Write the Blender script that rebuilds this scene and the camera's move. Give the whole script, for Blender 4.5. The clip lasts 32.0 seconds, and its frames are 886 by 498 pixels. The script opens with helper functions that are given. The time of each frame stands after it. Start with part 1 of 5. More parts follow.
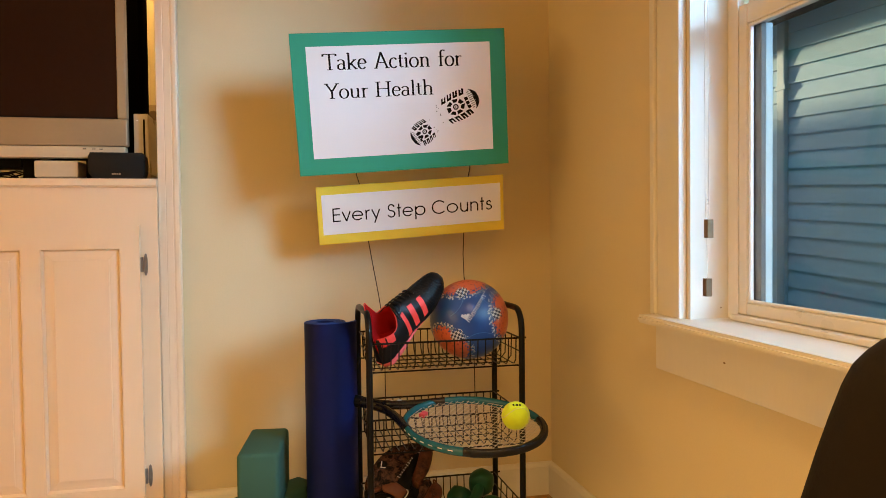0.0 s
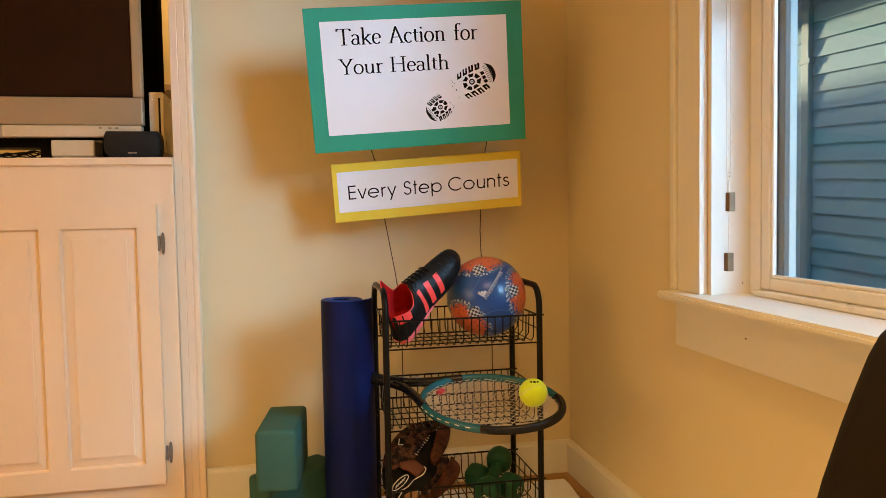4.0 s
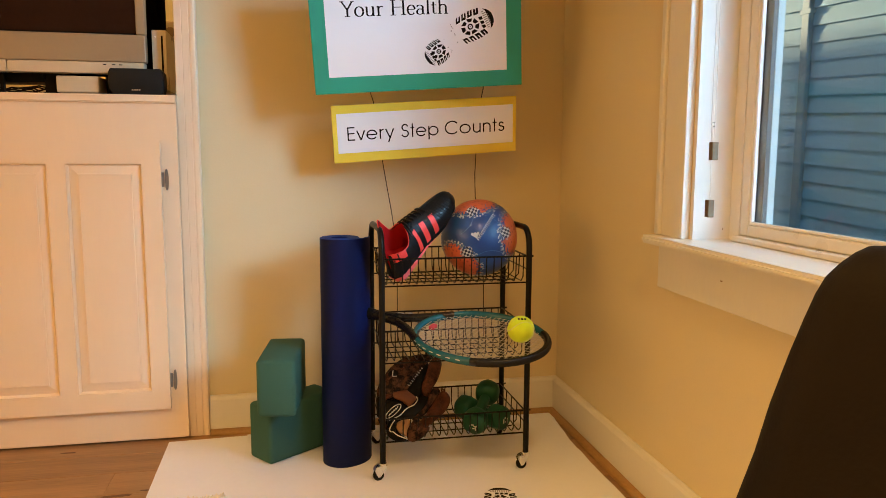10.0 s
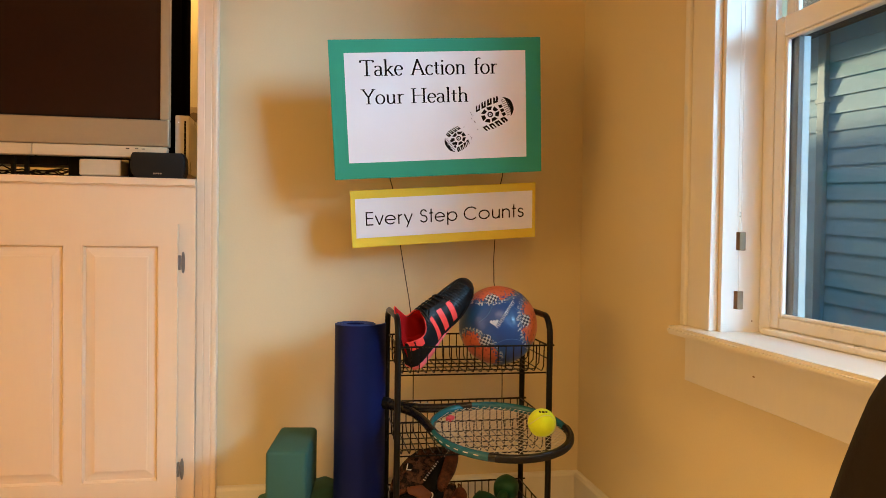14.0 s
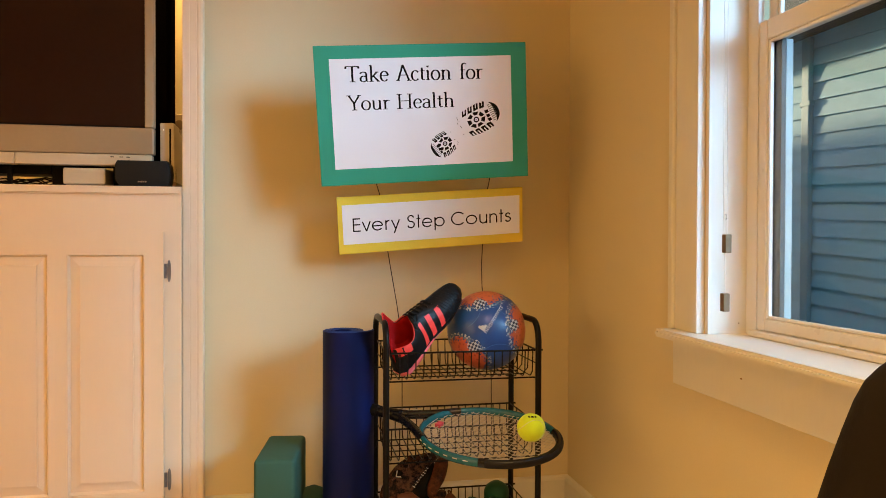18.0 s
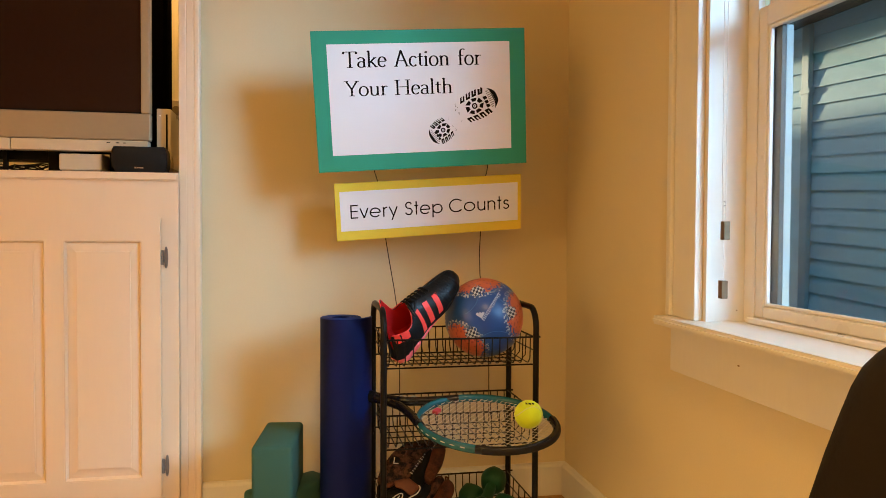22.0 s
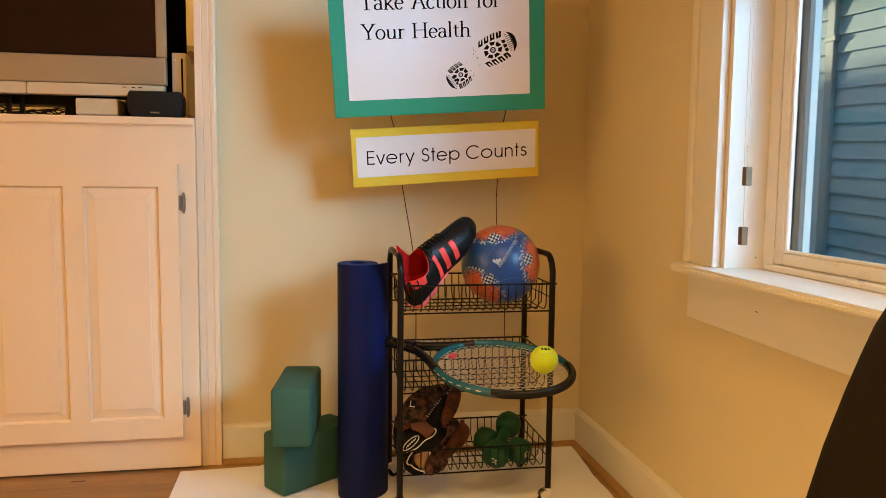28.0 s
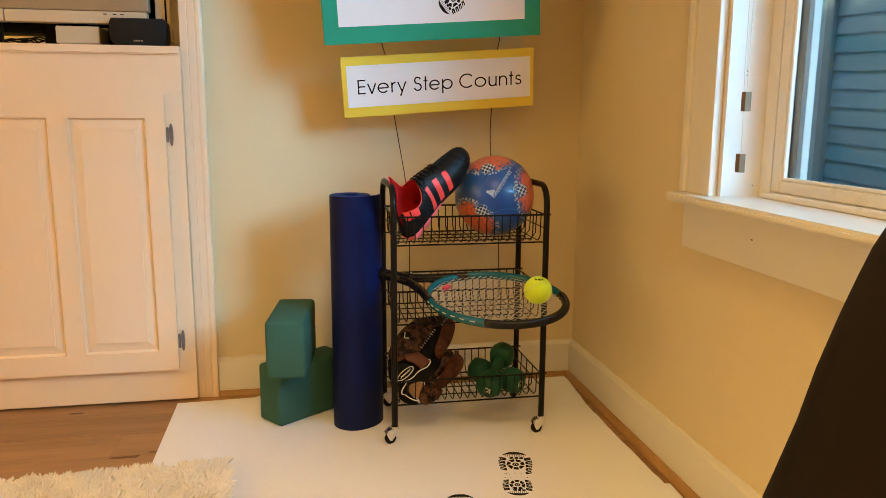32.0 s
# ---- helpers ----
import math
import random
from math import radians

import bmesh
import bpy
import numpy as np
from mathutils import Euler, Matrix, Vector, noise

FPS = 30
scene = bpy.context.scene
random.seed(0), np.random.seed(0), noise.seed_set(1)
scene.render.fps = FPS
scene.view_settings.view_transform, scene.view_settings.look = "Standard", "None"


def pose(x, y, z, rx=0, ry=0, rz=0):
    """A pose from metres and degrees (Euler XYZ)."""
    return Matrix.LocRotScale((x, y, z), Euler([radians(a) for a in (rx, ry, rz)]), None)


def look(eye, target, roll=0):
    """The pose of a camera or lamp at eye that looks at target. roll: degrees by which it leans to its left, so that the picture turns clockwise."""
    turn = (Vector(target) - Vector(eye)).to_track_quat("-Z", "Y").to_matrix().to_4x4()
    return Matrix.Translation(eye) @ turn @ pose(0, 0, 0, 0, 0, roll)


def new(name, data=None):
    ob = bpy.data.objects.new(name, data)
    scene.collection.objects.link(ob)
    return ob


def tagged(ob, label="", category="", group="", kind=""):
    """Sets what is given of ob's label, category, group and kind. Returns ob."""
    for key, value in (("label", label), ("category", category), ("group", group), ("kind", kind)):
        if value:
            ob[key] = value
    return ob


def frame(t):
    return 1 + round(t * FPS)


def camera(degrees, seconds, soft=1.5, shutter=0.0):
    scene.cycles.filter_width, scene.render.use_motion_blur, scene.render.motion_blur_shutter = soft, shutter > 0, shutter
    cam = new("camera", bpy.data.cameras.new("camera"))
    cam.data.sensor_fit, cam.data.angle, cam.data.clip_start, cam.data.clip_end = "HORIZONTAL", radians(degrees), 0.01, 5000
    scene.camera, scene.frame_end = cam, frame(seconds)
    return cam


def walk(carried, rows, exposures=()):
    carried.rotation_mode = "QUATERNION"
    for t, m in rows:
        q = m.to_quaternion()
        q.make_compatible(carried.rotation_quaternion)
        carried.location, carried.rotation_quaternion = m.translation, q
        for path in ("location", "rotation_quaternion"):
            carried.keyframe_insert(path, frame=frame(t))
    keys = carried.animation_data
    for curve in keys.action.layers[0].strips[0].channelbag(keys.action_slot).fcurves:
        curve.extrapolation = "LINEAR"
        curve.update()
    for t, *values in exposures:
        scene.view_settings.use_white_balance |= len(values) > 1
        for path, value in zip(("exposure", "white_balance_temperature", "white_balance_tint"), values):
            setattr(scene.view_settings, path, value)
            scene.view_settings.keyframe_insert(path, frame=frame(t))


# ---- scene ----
cam = camera(61.27, 32.0, soft=0.8)
# seconds, place, yaw, pitch, roll; the room's far corner on the floor is the origin
ROWS = [
    (0, -0.8322, -2.1888, 0.8478, -12.681, -1.672, 0.648),
    (0.5, -0.8320, -2.1864, 0.8457, -12.544, -1.903, 0.645),
    (1, -0.8310, -2.1863, 0.8443, -12.276, -2.104, 0.731),
    (1.5, -0.8306, -2.1872, 0.8426, -11.865, -2.208, 1.137),
    (2, -0.8304, -2.1839, 0.8395, -11.339, -2.385, 1.368),
    (2.5, -0.8283, -2.1796, 0.8383, -11.028, -2.675, 1.246),
    (3, -0.8269, -2.1783, 0.8385, -11.106, -2.969, 1.116),
    (3.5, -0.8229, -2.1740, 0.8367, -11.201, -3.100, 1.116),
    (5.5, -0.8255, -2.1888, 0.8361, -11.483, -3.040, 0.494),
    (6, -0.8294, -2.2070, 0.8391, -11.554, -2.916, 0.441),
    (6.5, -0.8326, -2.2227, 0.8368, -11.553, -3.122, 0.445),
    (7, -0.8316, -2.2353, 0.8294, -11.632, -3.954, 0.501),
    (7.5, -0.8301, -2.2387, 0.8315, -11.810, -4.541, 0.358),
    (8, -0.8329, -2.2357, 0.8332, -12.013, -4.911, 0.050),
    (8.5, -0.8374, -2.2373, 0.8354, -11.682, -5.427, -0.215),
    (9, -0.8354, -2.2427, 0.8374, -11.134, -6.324, -0.392),
    (9.5, -0.8387, -2.2458, 0.8368, -11.381, -7.144, -0.306),
    (10, -0.8329, -2.2461, 0.8348, -11.414, -7.375, -0.239),
    (10.5, -0.8347, -2.2449, 0.8325, -11.473, -7.110, -0.150),
    (11, -0.8426, -2.2441, 0.8337, -11.444, -6.200, 0.005),
    (11.5, -0.8453, -2.2199, 0.8318, -10.464, -5.304, 0.101),
    (12, -0.8462, -2.2006, 0.8275, -9.625, -5.113, 0.210),
    (12.5, -0.8435, -2.2062, 0.8323, -9.519, -4.645, 0.025),
    (13, -0.8380, -2.2142, 0.8431, -9.574, -3.329, -0.344),
    (13.5, -0.8382, -2.2101, 0.8447, -9.957, -1.896, -0.743),
    (14, -0.8352, -2.2061, 0.8469, -10.256, -1.212, -0.783),
    (14.5, -0.8328, -2.2083, 0.8433, -10.315, -1.202, -0.800),
    (16.5, -0.8327, -2.2057, 0.8459, -10.734, -1.651, -0.657),
    (17, -0.8318, -2.2065, 0.8438, -10.890, -1.190, -0.394),
    (17.5, -0.8303, -2.2046, 0.8452, -11.008, -0.903, -0.350),
    (18, -0.8290, -2.2035, 0.8461, -11.061, -0.761, -0.192),
    (18.5, -0.8295, -2.2011, 0.8459, -11.116, -0.796, -0.171),
    (19, -0.8307, -2.2020, 0.8449, -10.959, -0.916, -0.312),
    (19.5, -0.8301, -2.2003, 0.8435, -10.823, -1.190, -0.396),
    (20, -0.8267, -2.1997, 0.8450, -10.856, -1.081, -0.395),
    (20.5, -0.8242, -2.2022, 0.8432, -11.192, -1.061, -0.254),
    (21, -0.8251, -2.1997, 0.8412, -11.401, -1.391, -0.320),
    (21.5, -0.8285, -2.2005, 0.8427, -11.417, -1.590, -0.353),
    (22, -0.8262, -2.1990, 0.8428, -11.169, -1.666, -0.310),
    (22.5, -0.8275, -2.2005, 0.8400, -11.029, -1.774, -0.385),
    (23, -0.8246, -2.1991, 0.8416, -10.783, -2.013, -0.504),
    (23.5, -0.8276, -2.1986, 0.8407, -10.763, -2.104, -0.524),
    (24, -0.8270, -2.1992, 0.8417, -10.681, -2.246, -0.303),
    (24.5, -0.8250, -2.1994, 0.8396, -10.443, -2.476, -0.307),
    (25, -0.8293, -2.1984, 0.8407, -10.156, -2.792, -0.471),
    (25.5, -0.8309, -2.1978, 0.8377, -9.874, -3.272, -0.630),
    (27.5, -0.8304, -2.1970, 0.8284, -10.147, -4.995, -0.401),
    (28, -0.8335, -2.1958, 0.8275, -10.105, -5.318, -0.567),
    (28.5, -0.8324, -2.1895, 0.8263, -9.924, -5.613, -0.936),
    (29, -0.8323, -2.1889, 0.8291, -9.757, -5.956, -1.221),
    (29.5, -0.8313, -2.1882, 0.8267, -9.753, -6.478, -1.277),
    (30, -0.8290, -2.1844, 0.8230, -9.924, -7.272, -1.165),
    (30.5, -0.8287, -2.1845, 0.8200, -10.231, -8.144, -0.933),
    (31, -0.8245, -2.1815, 0.8142, -10.300, -8.982, -0.788),
    (31.5, -0.8225, -2.1801, 0.8107, -10.357, -9.777, -0.729),
    (32, -0.8262, -2.1802, 0.8111, -10.524, -10.128, -0.294),
]
EXPOSURES = [(0.0, 0.59, 6350, 10), (26.0, 0.59, 6350, 10), (29.5, 0.61, 6250, 9), (31.0, 0.64, 6000, 5), (32.0, 0.65, 5850, 2)]
walk(cam, [(t, pose(x, y, z, 90 + pitch, roll, yaw)) for t, x, y, z, yaw, pitch, roll in ROWS], EXPOSURES)

# ---- world, sun, lamps ----
world = bpy.data.worlds.new("sky")
scene.world = world
world.use_nodes = True
sky = world.node_tree.nodes.new("ShaderNodeTexSky")
sky.sky_type, sky.sun_disc, sky.sun_elevation, sky.sun_rotation = "NISHITA", False, radians(8), radians(338)
world.node_tree.links.new(sky.outputs[0], world.node_tree.nodes["Background"].inputs[0])
world.node_tree.nodes["Background"].inputs[1].default_value = 0.17


def lamp(name, kind, m, power, colour, **more):
    data = bpy.data.lights.new(name, kind)
    data.energy, data.color = power, colour
    for key, value in more.items():
        if key == "size":
            data.size = value
        elif key == "size_y":
            data.shape, data.size_y = "RECTANGLE", value
        elif key == "disk":
            data.shape, data.size = "DISK", value
        elif key == "angle":
            data.angle = value
        elif key == "spread":
            data.spread = value
    ob = new(name, data)
    ob.matrix_world = m
    return ob


# low evening sun from the north-west, past the eaves
lamp("sun", "SUN", look((-1, 2.5, 0.375), (0, 0, 0)), 3.1, (1.0, 0.82, 0.50), angle=radians(2))
DAY = (0.36, 0.69, 1.0)
# daylight from the open sky outside the window
lamp("daylight", "AREA", look((3.85, -5.55, 2.95), (-0.85, -0.20, 0.95)), 210, DAY, size=1.9, size_y=1.7)
# the strip of sky straight above, between the two houses
lamp("skylight", "AREA", look((1.05, -1.9, 2.95), (-0.9, -0.7, 0.0)), 11, DAY, size=1.5, size_y=0.8)
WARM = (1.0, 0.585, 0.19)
DOWNLIGHTS = ((-1.75, -1.75, 3.5), (-2.9, -1.75, 2.5), (-0.7, -2.55, 20), (-1.75, -3.2, 8))
for lx, ly, watts in DOWNLIGHTS:
    lamp("downlight_lamp", "AREA", look((lx, ly, 2.40), (lx, ly, 0)), watts, WARM, disk=0.20, spread=radians(125))
# added warm fill from the unseen west side, to brighten the east wall
lamp("west_fill", "AREA", look((-3.55, -1.7, 1.0), (0, -1.4, 0.3)), 31, WARM, size=2.4, size_y=1.7)
# the small lamp behind the television that lights the niche
lamp("niche_lamp", "AREA", look((-1.50, 0.37, 2.06), (-1.50, 0.43, 1.0)), 16, WARM, size=0.6, size_y=0.06)

# ---- materials ----
def srgb(r, g, b):
    return tuple((c / 255 / 12.92 if c <= 10 else ((c / 255 + 0.055) / 1.055) ** 2.4) for c in (r, g, b)) + (1.0,)


def material(name, colour, rough=0.5, metal=0.0, vary=0.08, scale=6.0, fine=90.0, bump=0.08, spread=0.0, stretch=(1, 1, 1), coat=0.0, sheen=0.0, depth=0.002, spec=0.32, hard=0.0):
    """A surface with broad and fine variation of its colour, its gloss and its relief."""
    m = bpy.data.materials.new(name)
    m.use_nodes = True
    nodes, link = m.node_tree.nodes, m.node_tree.links.new
    b = nodes["Principled BSDF"]
    b.inputs["Metallic"].default_value = metal
    b.inputs["Coat Weight"].default_value = coat
    b.inputs["Sheen Weight"].default_value = sheen
    b.inputs["Specular IOR Level"].default_value = spec
    at = nodes.new("ShaderNodeTexCoord")
    turn = nodes.new("ShaderNodeMapping")
    turn.inputs["Scale"].default_value = stretch
    link(at.outputs["Object"], turn.inputs[0])
    big, small = nodes.new("ShaderNodeTexNoise"), nodes.new("ShaderNodeTexNoise")
    big.inputs["Scale"].default_value, small.inputs["Scale"].default_value = scale, fine
    big.inputs["Detail"].default_value = small.inputs["Detail"].default_value = 5
    link(turn.outputs[0], big.inputs[0]), link(turn.outputs[0], small.inputs[0])
    add = nodes.new("ShaderNodeMath")
    add.operation = "MULTIPLY_ADD"
    link(small.outputs[0], add.inputs[0])
    add.inputs[1].default_value = 0.5
    link(big.outputs[0], add.inputs[2])
    mix = nodes.new("ShaderNodeMix")
    mix.data_type = "RGBA"
    c = colour if len(colour) == 4 else (*colour, 1.0)
    mix.inputs["A"].default_value = tuple(max(0.0, v * (1 - vary * 2)) for v in c[:3]) + (1,)
    mix.inputs["B"].default_value = tuple(min(1.0, v * (1 + vary * 2)) for v in c[:3]) + (1,)
    span = nodes.new("ShaderNodeMapRange")
    span.inputs["From Min"].default_value, span.inputs["From Max"].default_value = 0.35 + 0.34 * hard, 1.15 - 0.34 * hard
    link(add.outputs[0], span.inputs[0])
    link(span.outputs[0], mix.inputs["Factor"])
    out = mix.outputs["Result"]
    if spread:
        info, hsv = nodes.new("ShaderNodeObjectInfo"), nodes.new("ShaderNodeHueSaturation")
        r = nodes.new("ShaderNodeMapRange")
        r.inputs["To Min"].default_value, r.inputs["To Max"].default_value = 1 - spread, 1 + spread
        link(info.outputs["Random"], r.inputs[0]), link(r.outputs[0], hsv.inputs["Value"]), link(out, hsv.inputs["Color"])
        out = hsv.outputs[0]
    link(out, b.inputs["Base Color"])
    gloss = nodes.new("ShaderNodeMapRange")
    gloss.inputs["To Min"].default_value, gloss.inputs["To Max"].default_value = max(0.02, rough - 0.07), min(1, rough + 0.07)
    link(big.outputs[0], gloss.inputs[0])
    link(gloss.outputs[0], b.inputs["Roughness"])
    relief = nodes.new("ShaderNodeBump")
    relief.inputs["Strength"].default_value, relief.inputs["Distance"].default_value = bump, depth
    link(small.outputs[0], relief.inputs["Height"])
    link(relief.outputs[0], b.inputs["Normal"])
    return m


def glass_material(name, rough=0.0):
    m = bpy.data.materials.new(name)
    m.use_nodes = True
    b = m.node_tree.nodes["Principled BSDF"]
    b.inputs["Base Color"].default_value = (0.97, 0.99, 0.98, 1)
    b.inputs["Transmission Weight"].default_value = 1
    b.inputs["Roughness"].default_value, b.inputs["IOR"].default_value = rough, 1.27
    return m


WALL = material("wall_paint", (0.67, 0.57, 0.36), 0.62, vary=0.025, scale=1.7, fine=240, bump=0.10, depth=0.001)
CEIL = material("ceiling_paint", (0.78, 0.74, 0.66), 0.8, vary=0.02, scale=2)
TRIM = material("white_trim_paint", (0.69, 0.66, 0.60), 0.40, vary=0.02, scale=3, fine=120, bump=0.02, stretch=(1, 1, 0.25))
CABINET = material("white_cabinet_paint", (0.80, 0.635, 0.455), 0.36, vary=0.012, scale=3, fine=60, bump=0.02, stretch=(2, 2, 0.3), depth=0.001)
SASH = material("white_vinyl", (0.70, 0.68, 0.64), 0.3, vary=0.02, scale=4)
GREEN_BOARD = material("green_poster_board", (0.033, 0.32, 0.205), 0.7, vary=0.04, scale=4, fine=300, bump=0.05)
YELLOW_BOARD = material("yellow_poster_board", (0.78, 0.60, 0.06), 0.7, vary=0.04, scale=4, fine=300, bump=0.05)
PAPER = material("white_paper", (0.80, 0.81, 0.86), 0.65, vary=0.012, scale=3, fine=300, bump=0.03)
INK = material("black_ink", (0.008, 0.008, 0.009), 0.7, vary=0.1, scale=60, spec=0.05)
GREY_INK = material("grey_ink", (0.30, 0.30, 0.31), 0.65, vary=0.12, scale=90)
MAT_BLUE = material("blue_foam", (0.003, 0.0075, 0.060), 0.55, vary=0.07, scale=5, fine=420, bump=0.16, spec=0.15)
BLOCK = material("green_foam", (0.040, 0.112, 0.090), 0.72, vary=0.06, scale=6, fine=380, bump=0.22, spec=0.15)
BLACK_STEEL = material("black_powder_coat", (0.006, 0.005, 0.004), 0.34, vary=0.1, scale=30, fine=300, bump=0.10, spec=0.16)
CHROME = material("chrome", (0.80, 0.79, 0.76), 0.28, metal=1, vary=0.03, scale=30, bump=0.02)
RUBBER = material("black_rubber", (0.007, 0.007, 0.007), 0.55, vary=0.1, scale=40, spec=0.12)
SHEET = material("white_floor_sheet", (0.83, 0.84, 0.95), 0.6, vary=0.02, scale=2.2, fine=60, bump=0.05)
PLANK = material("oak_floor", (0.31, 0.172, 0.078), 0.42, vary=0.22, scale=3.2, fine=34, bump=0.12, spread=0.16, stretch=(0.35, 5, 1))
HALO = material("dark_chair_leather", (0.012, 0.009, 0.006), 0.6, vary=0.1, scale=8, fine=160, bump=0.2, spec=0.10)
SIDING = material("blue_grey_siding", (0.35, 0.55, 0.65), 0.6, vary=0.07, scale=2, fine=50, bump=0.12, stretch=(1, 0.3, 3), spread=0.06)
GLASS = glass_material("window_glass")


# ---- building helpers ----
def part(name, bm, mat, parent=None, label="", smooth=False):
    """Links a bmesh as one mesh object, under a thing or a part."""
    me = bpy.data.meshes.new(name)
    bm.normal_update()
    bm.to_mesh(me)
    bm.free()
    for m in mat if isinstance(mat, (list, tuple)) else (mat,):
        me.materials.append(m)
    if smooth:
        for p in me.polygons:
            p.use_smooth = True
        me.set_sharp_from_angle(angle=radians(smooth if smooth is not True else 40))
    ob = new(name, me)
    if parent:
        ob.parent = parent
    if label:
        ob["label"] = label
    return ob


def thing(name, label, category, m=None, group="", kind=""):
    ob = tagged(new(name), label, category, group, kind)
    ob.empty_display_size = 0.05
    if m is not None:
        ob.matrix_world = m
    return ob


def placed(name, bm, mat, parent, label="", smooth=False):
    """A part whose bmesh is given in the room's own metres."""
    m, up = Matrix(), parent
    while up:
        m, up = up.matrix_basis @ m, up.parent
    bmesh.ops.transform(bm, matrix=m.inverted(), verts=bm.verts)
    return part(name, bm, mat, parent, label, smooth)


def structure(name, bm, mat, label, category, smooth=False):
    return tagged(part(name, bm, mat, smooth=smooth), label, category, kind="structure")


def box(lo, hi, bevel=0.0, seg=2, bm=None):
    bm = bm or bmesh.new()
    got = bmesh.ops.create_cube(bm, size=1, matrix=Matrix.LocRotScale([(a + b) / 2 for a, b in zip(lo, hi)], None, [abs(b - a) for a, b in zip(lo, hi)]))
    if bevel:
        edges = {e for v in got["verts"] for e in v.link_edges}
        bmesh.ops.bevel(bm, geom=list(edges), offset=bevel, segments=seg, profile=0.5, affect="EDGES", clamp_overlap=True)
    return bm


def rings(bm, loops, cap=True, closed=False):
    """Skins loops of points, each with the same count, one after another."""
    rows = [[bm.verts.new(p) for p in loop] for loop in loops]
    n = len(rows[0])
    pairs = list(zip(rows, rows[1:])) + ([(rows[-1], rows[0])] if closed else [])
    for a, b in pairs:
        for i in range(n):
            bm.faces.new((a[i], a[(i + 1) % n], b[(i + 1) % n], b[i]))
    if cap and not closed:
        bm.faces.new(rows[0][::-1])
        bm.faces.new(rows[-1])
    return bm


def tube(points, radius, n=8, bm=None, closed=False, flat=1.0):
    """A round bar along points; radius may be a list."""
    bm = bm or bmesh.new()
    pts = [Vector(p) for p in points]
    radii = radius if isinstance(radius, (list, tuple)) else [radius] * len(pts)
    loops, side = [], None
    for i, p in enumerate(pts):
        if closed:
            d = pts[(i + 1) % len(pts)] - pts[i - 1]
        else:
            d = pts[min(i + 1, len(pts) - 1)] - pts[max(i - 1, 0)]
        d.normalize()
        if side is None:
            side = d.orthogonal().normalized()
        side = (side - d * side.dot(d)).normalized()
        up = d.cross(side)
        loops.append([p + radii[i] * (math.cos(a) * side + flat * math.sin(a) * up) for a in (2 * math.pi * k / n for k in range(n))])
    return rings(bm, loops, closed=closed)


def lathe(profile, n=24, bm=None, m=None):
    """Turns (radius, height) pairs round the z axis."""
    bm = bm or bmesh.new()
    loops = [[(r * math.cos(2 * math.pi * k / n), r * math.sin(2 * math.pi * k / n), z) for k in range(n)] for r, z in profile]
    if m is not None:
        loops = [[m @ Vector(p) for p in loop] for loop in loops]
    return rings(bm, loops)


def prism(outline, z0, z1, bm=None, m=None):
    """A flat outline in x and y, given a thickness."""
    bm = bm or bmesh.new()
    m = m or Matrix()
    low, high = [bm.verts.new(m @ Vector((x, y, z0))) for x, y in outline], [bm.verts.new(m @ Vector((x, y, z1))) for x, y in outline]
    bm.faces.new(low[::-1]), bm.faces.new(high)
    for i in range(len(outline)):
        j = (i + 1) % len(outline)
        bm.faces.new((low[i], low[j], high[j], high[i]))
    return bm


def axes(o, x, y):
    """A pose with its origin at o, its x axis along x, and its y axis as near y as may be."""
    x = Vector(x).normalized()
    z = x.cross(Vector(y)).normalized()
    return Matrix.Translation(o) @ Matrix((x, z.cross(x), z)).transposed().to_4x4()

# ---- the room ----
LEFT, NEAR, TOP = -3.6, -4.3, 2.45
NICHE = -1.1410         # right edge of the built-in
OUT = 0.15              # outer face of the east wall
WIN_Y0, WIN_Y1, WIN_Z0, WIN_Z1 = -0.792, -1.80, 0.633, 1.95
floor = structure("floor", box((LEFT - 0.1, NEAR - 0.1, -0.12), (OUT, 0.7, -0.012)), PLANK, "oak board floor with knots and long grain", "floor")
structure("ceiling", box((LEFT - 0.1, NEAR - 0.1, TOP), (OUT, 0.7, TOP + 0.1)), CEIL, "flat white painted ceiling", "ceiling")
structure("wall_north", box((NICHE + 0.03, 0.0, -0.02), (0.0, 0.14, TOP)), WALL, "pale yellow painted wall behind the display", "wall")
structure("wall_north_west", box((LEFT, 0.0, -0.02), (-2.9, 0.14, TOP)), WALL, "pale yellow painted wall beside the built-in", "wall")
structure("wall_north_top", box((-2.9, 0.0, 2.12), (NICHE + 0.03, 0.14, TOP)), WALL, "pale yellow painted wall over the built-in", "wall")
structure("wall_west", box((LEFT - 0.1, NEAR, -0.02), (LEFT, 0.14, TOP)), WALL, "pale yellow painted wall", "wall")
structure("wall_south", box((LEFT, NEAR - 0.1, -0.02), (0.0, NEAR, TOP)), WALL, "pale yellow painted wall", "wall")
bm = box((0, WIN_Y0, -0.02), (OUT, 0.14, TOP))
box((0, NEAR - 0.1, -0.02), (OUT, WIN_Y1, TOP), bm=bm)
box((0, WIN_Y1, -0.02), (OUT, WIN_Y0, WIN_Z0), bm=bm)
box((0, WIN_Y1, WIN_Z1), (OUT, WIN_Y0, TOP), bm=bm)
structure("wall_east", bm, WALL, "pale yellow painted wall with a window", "wall")


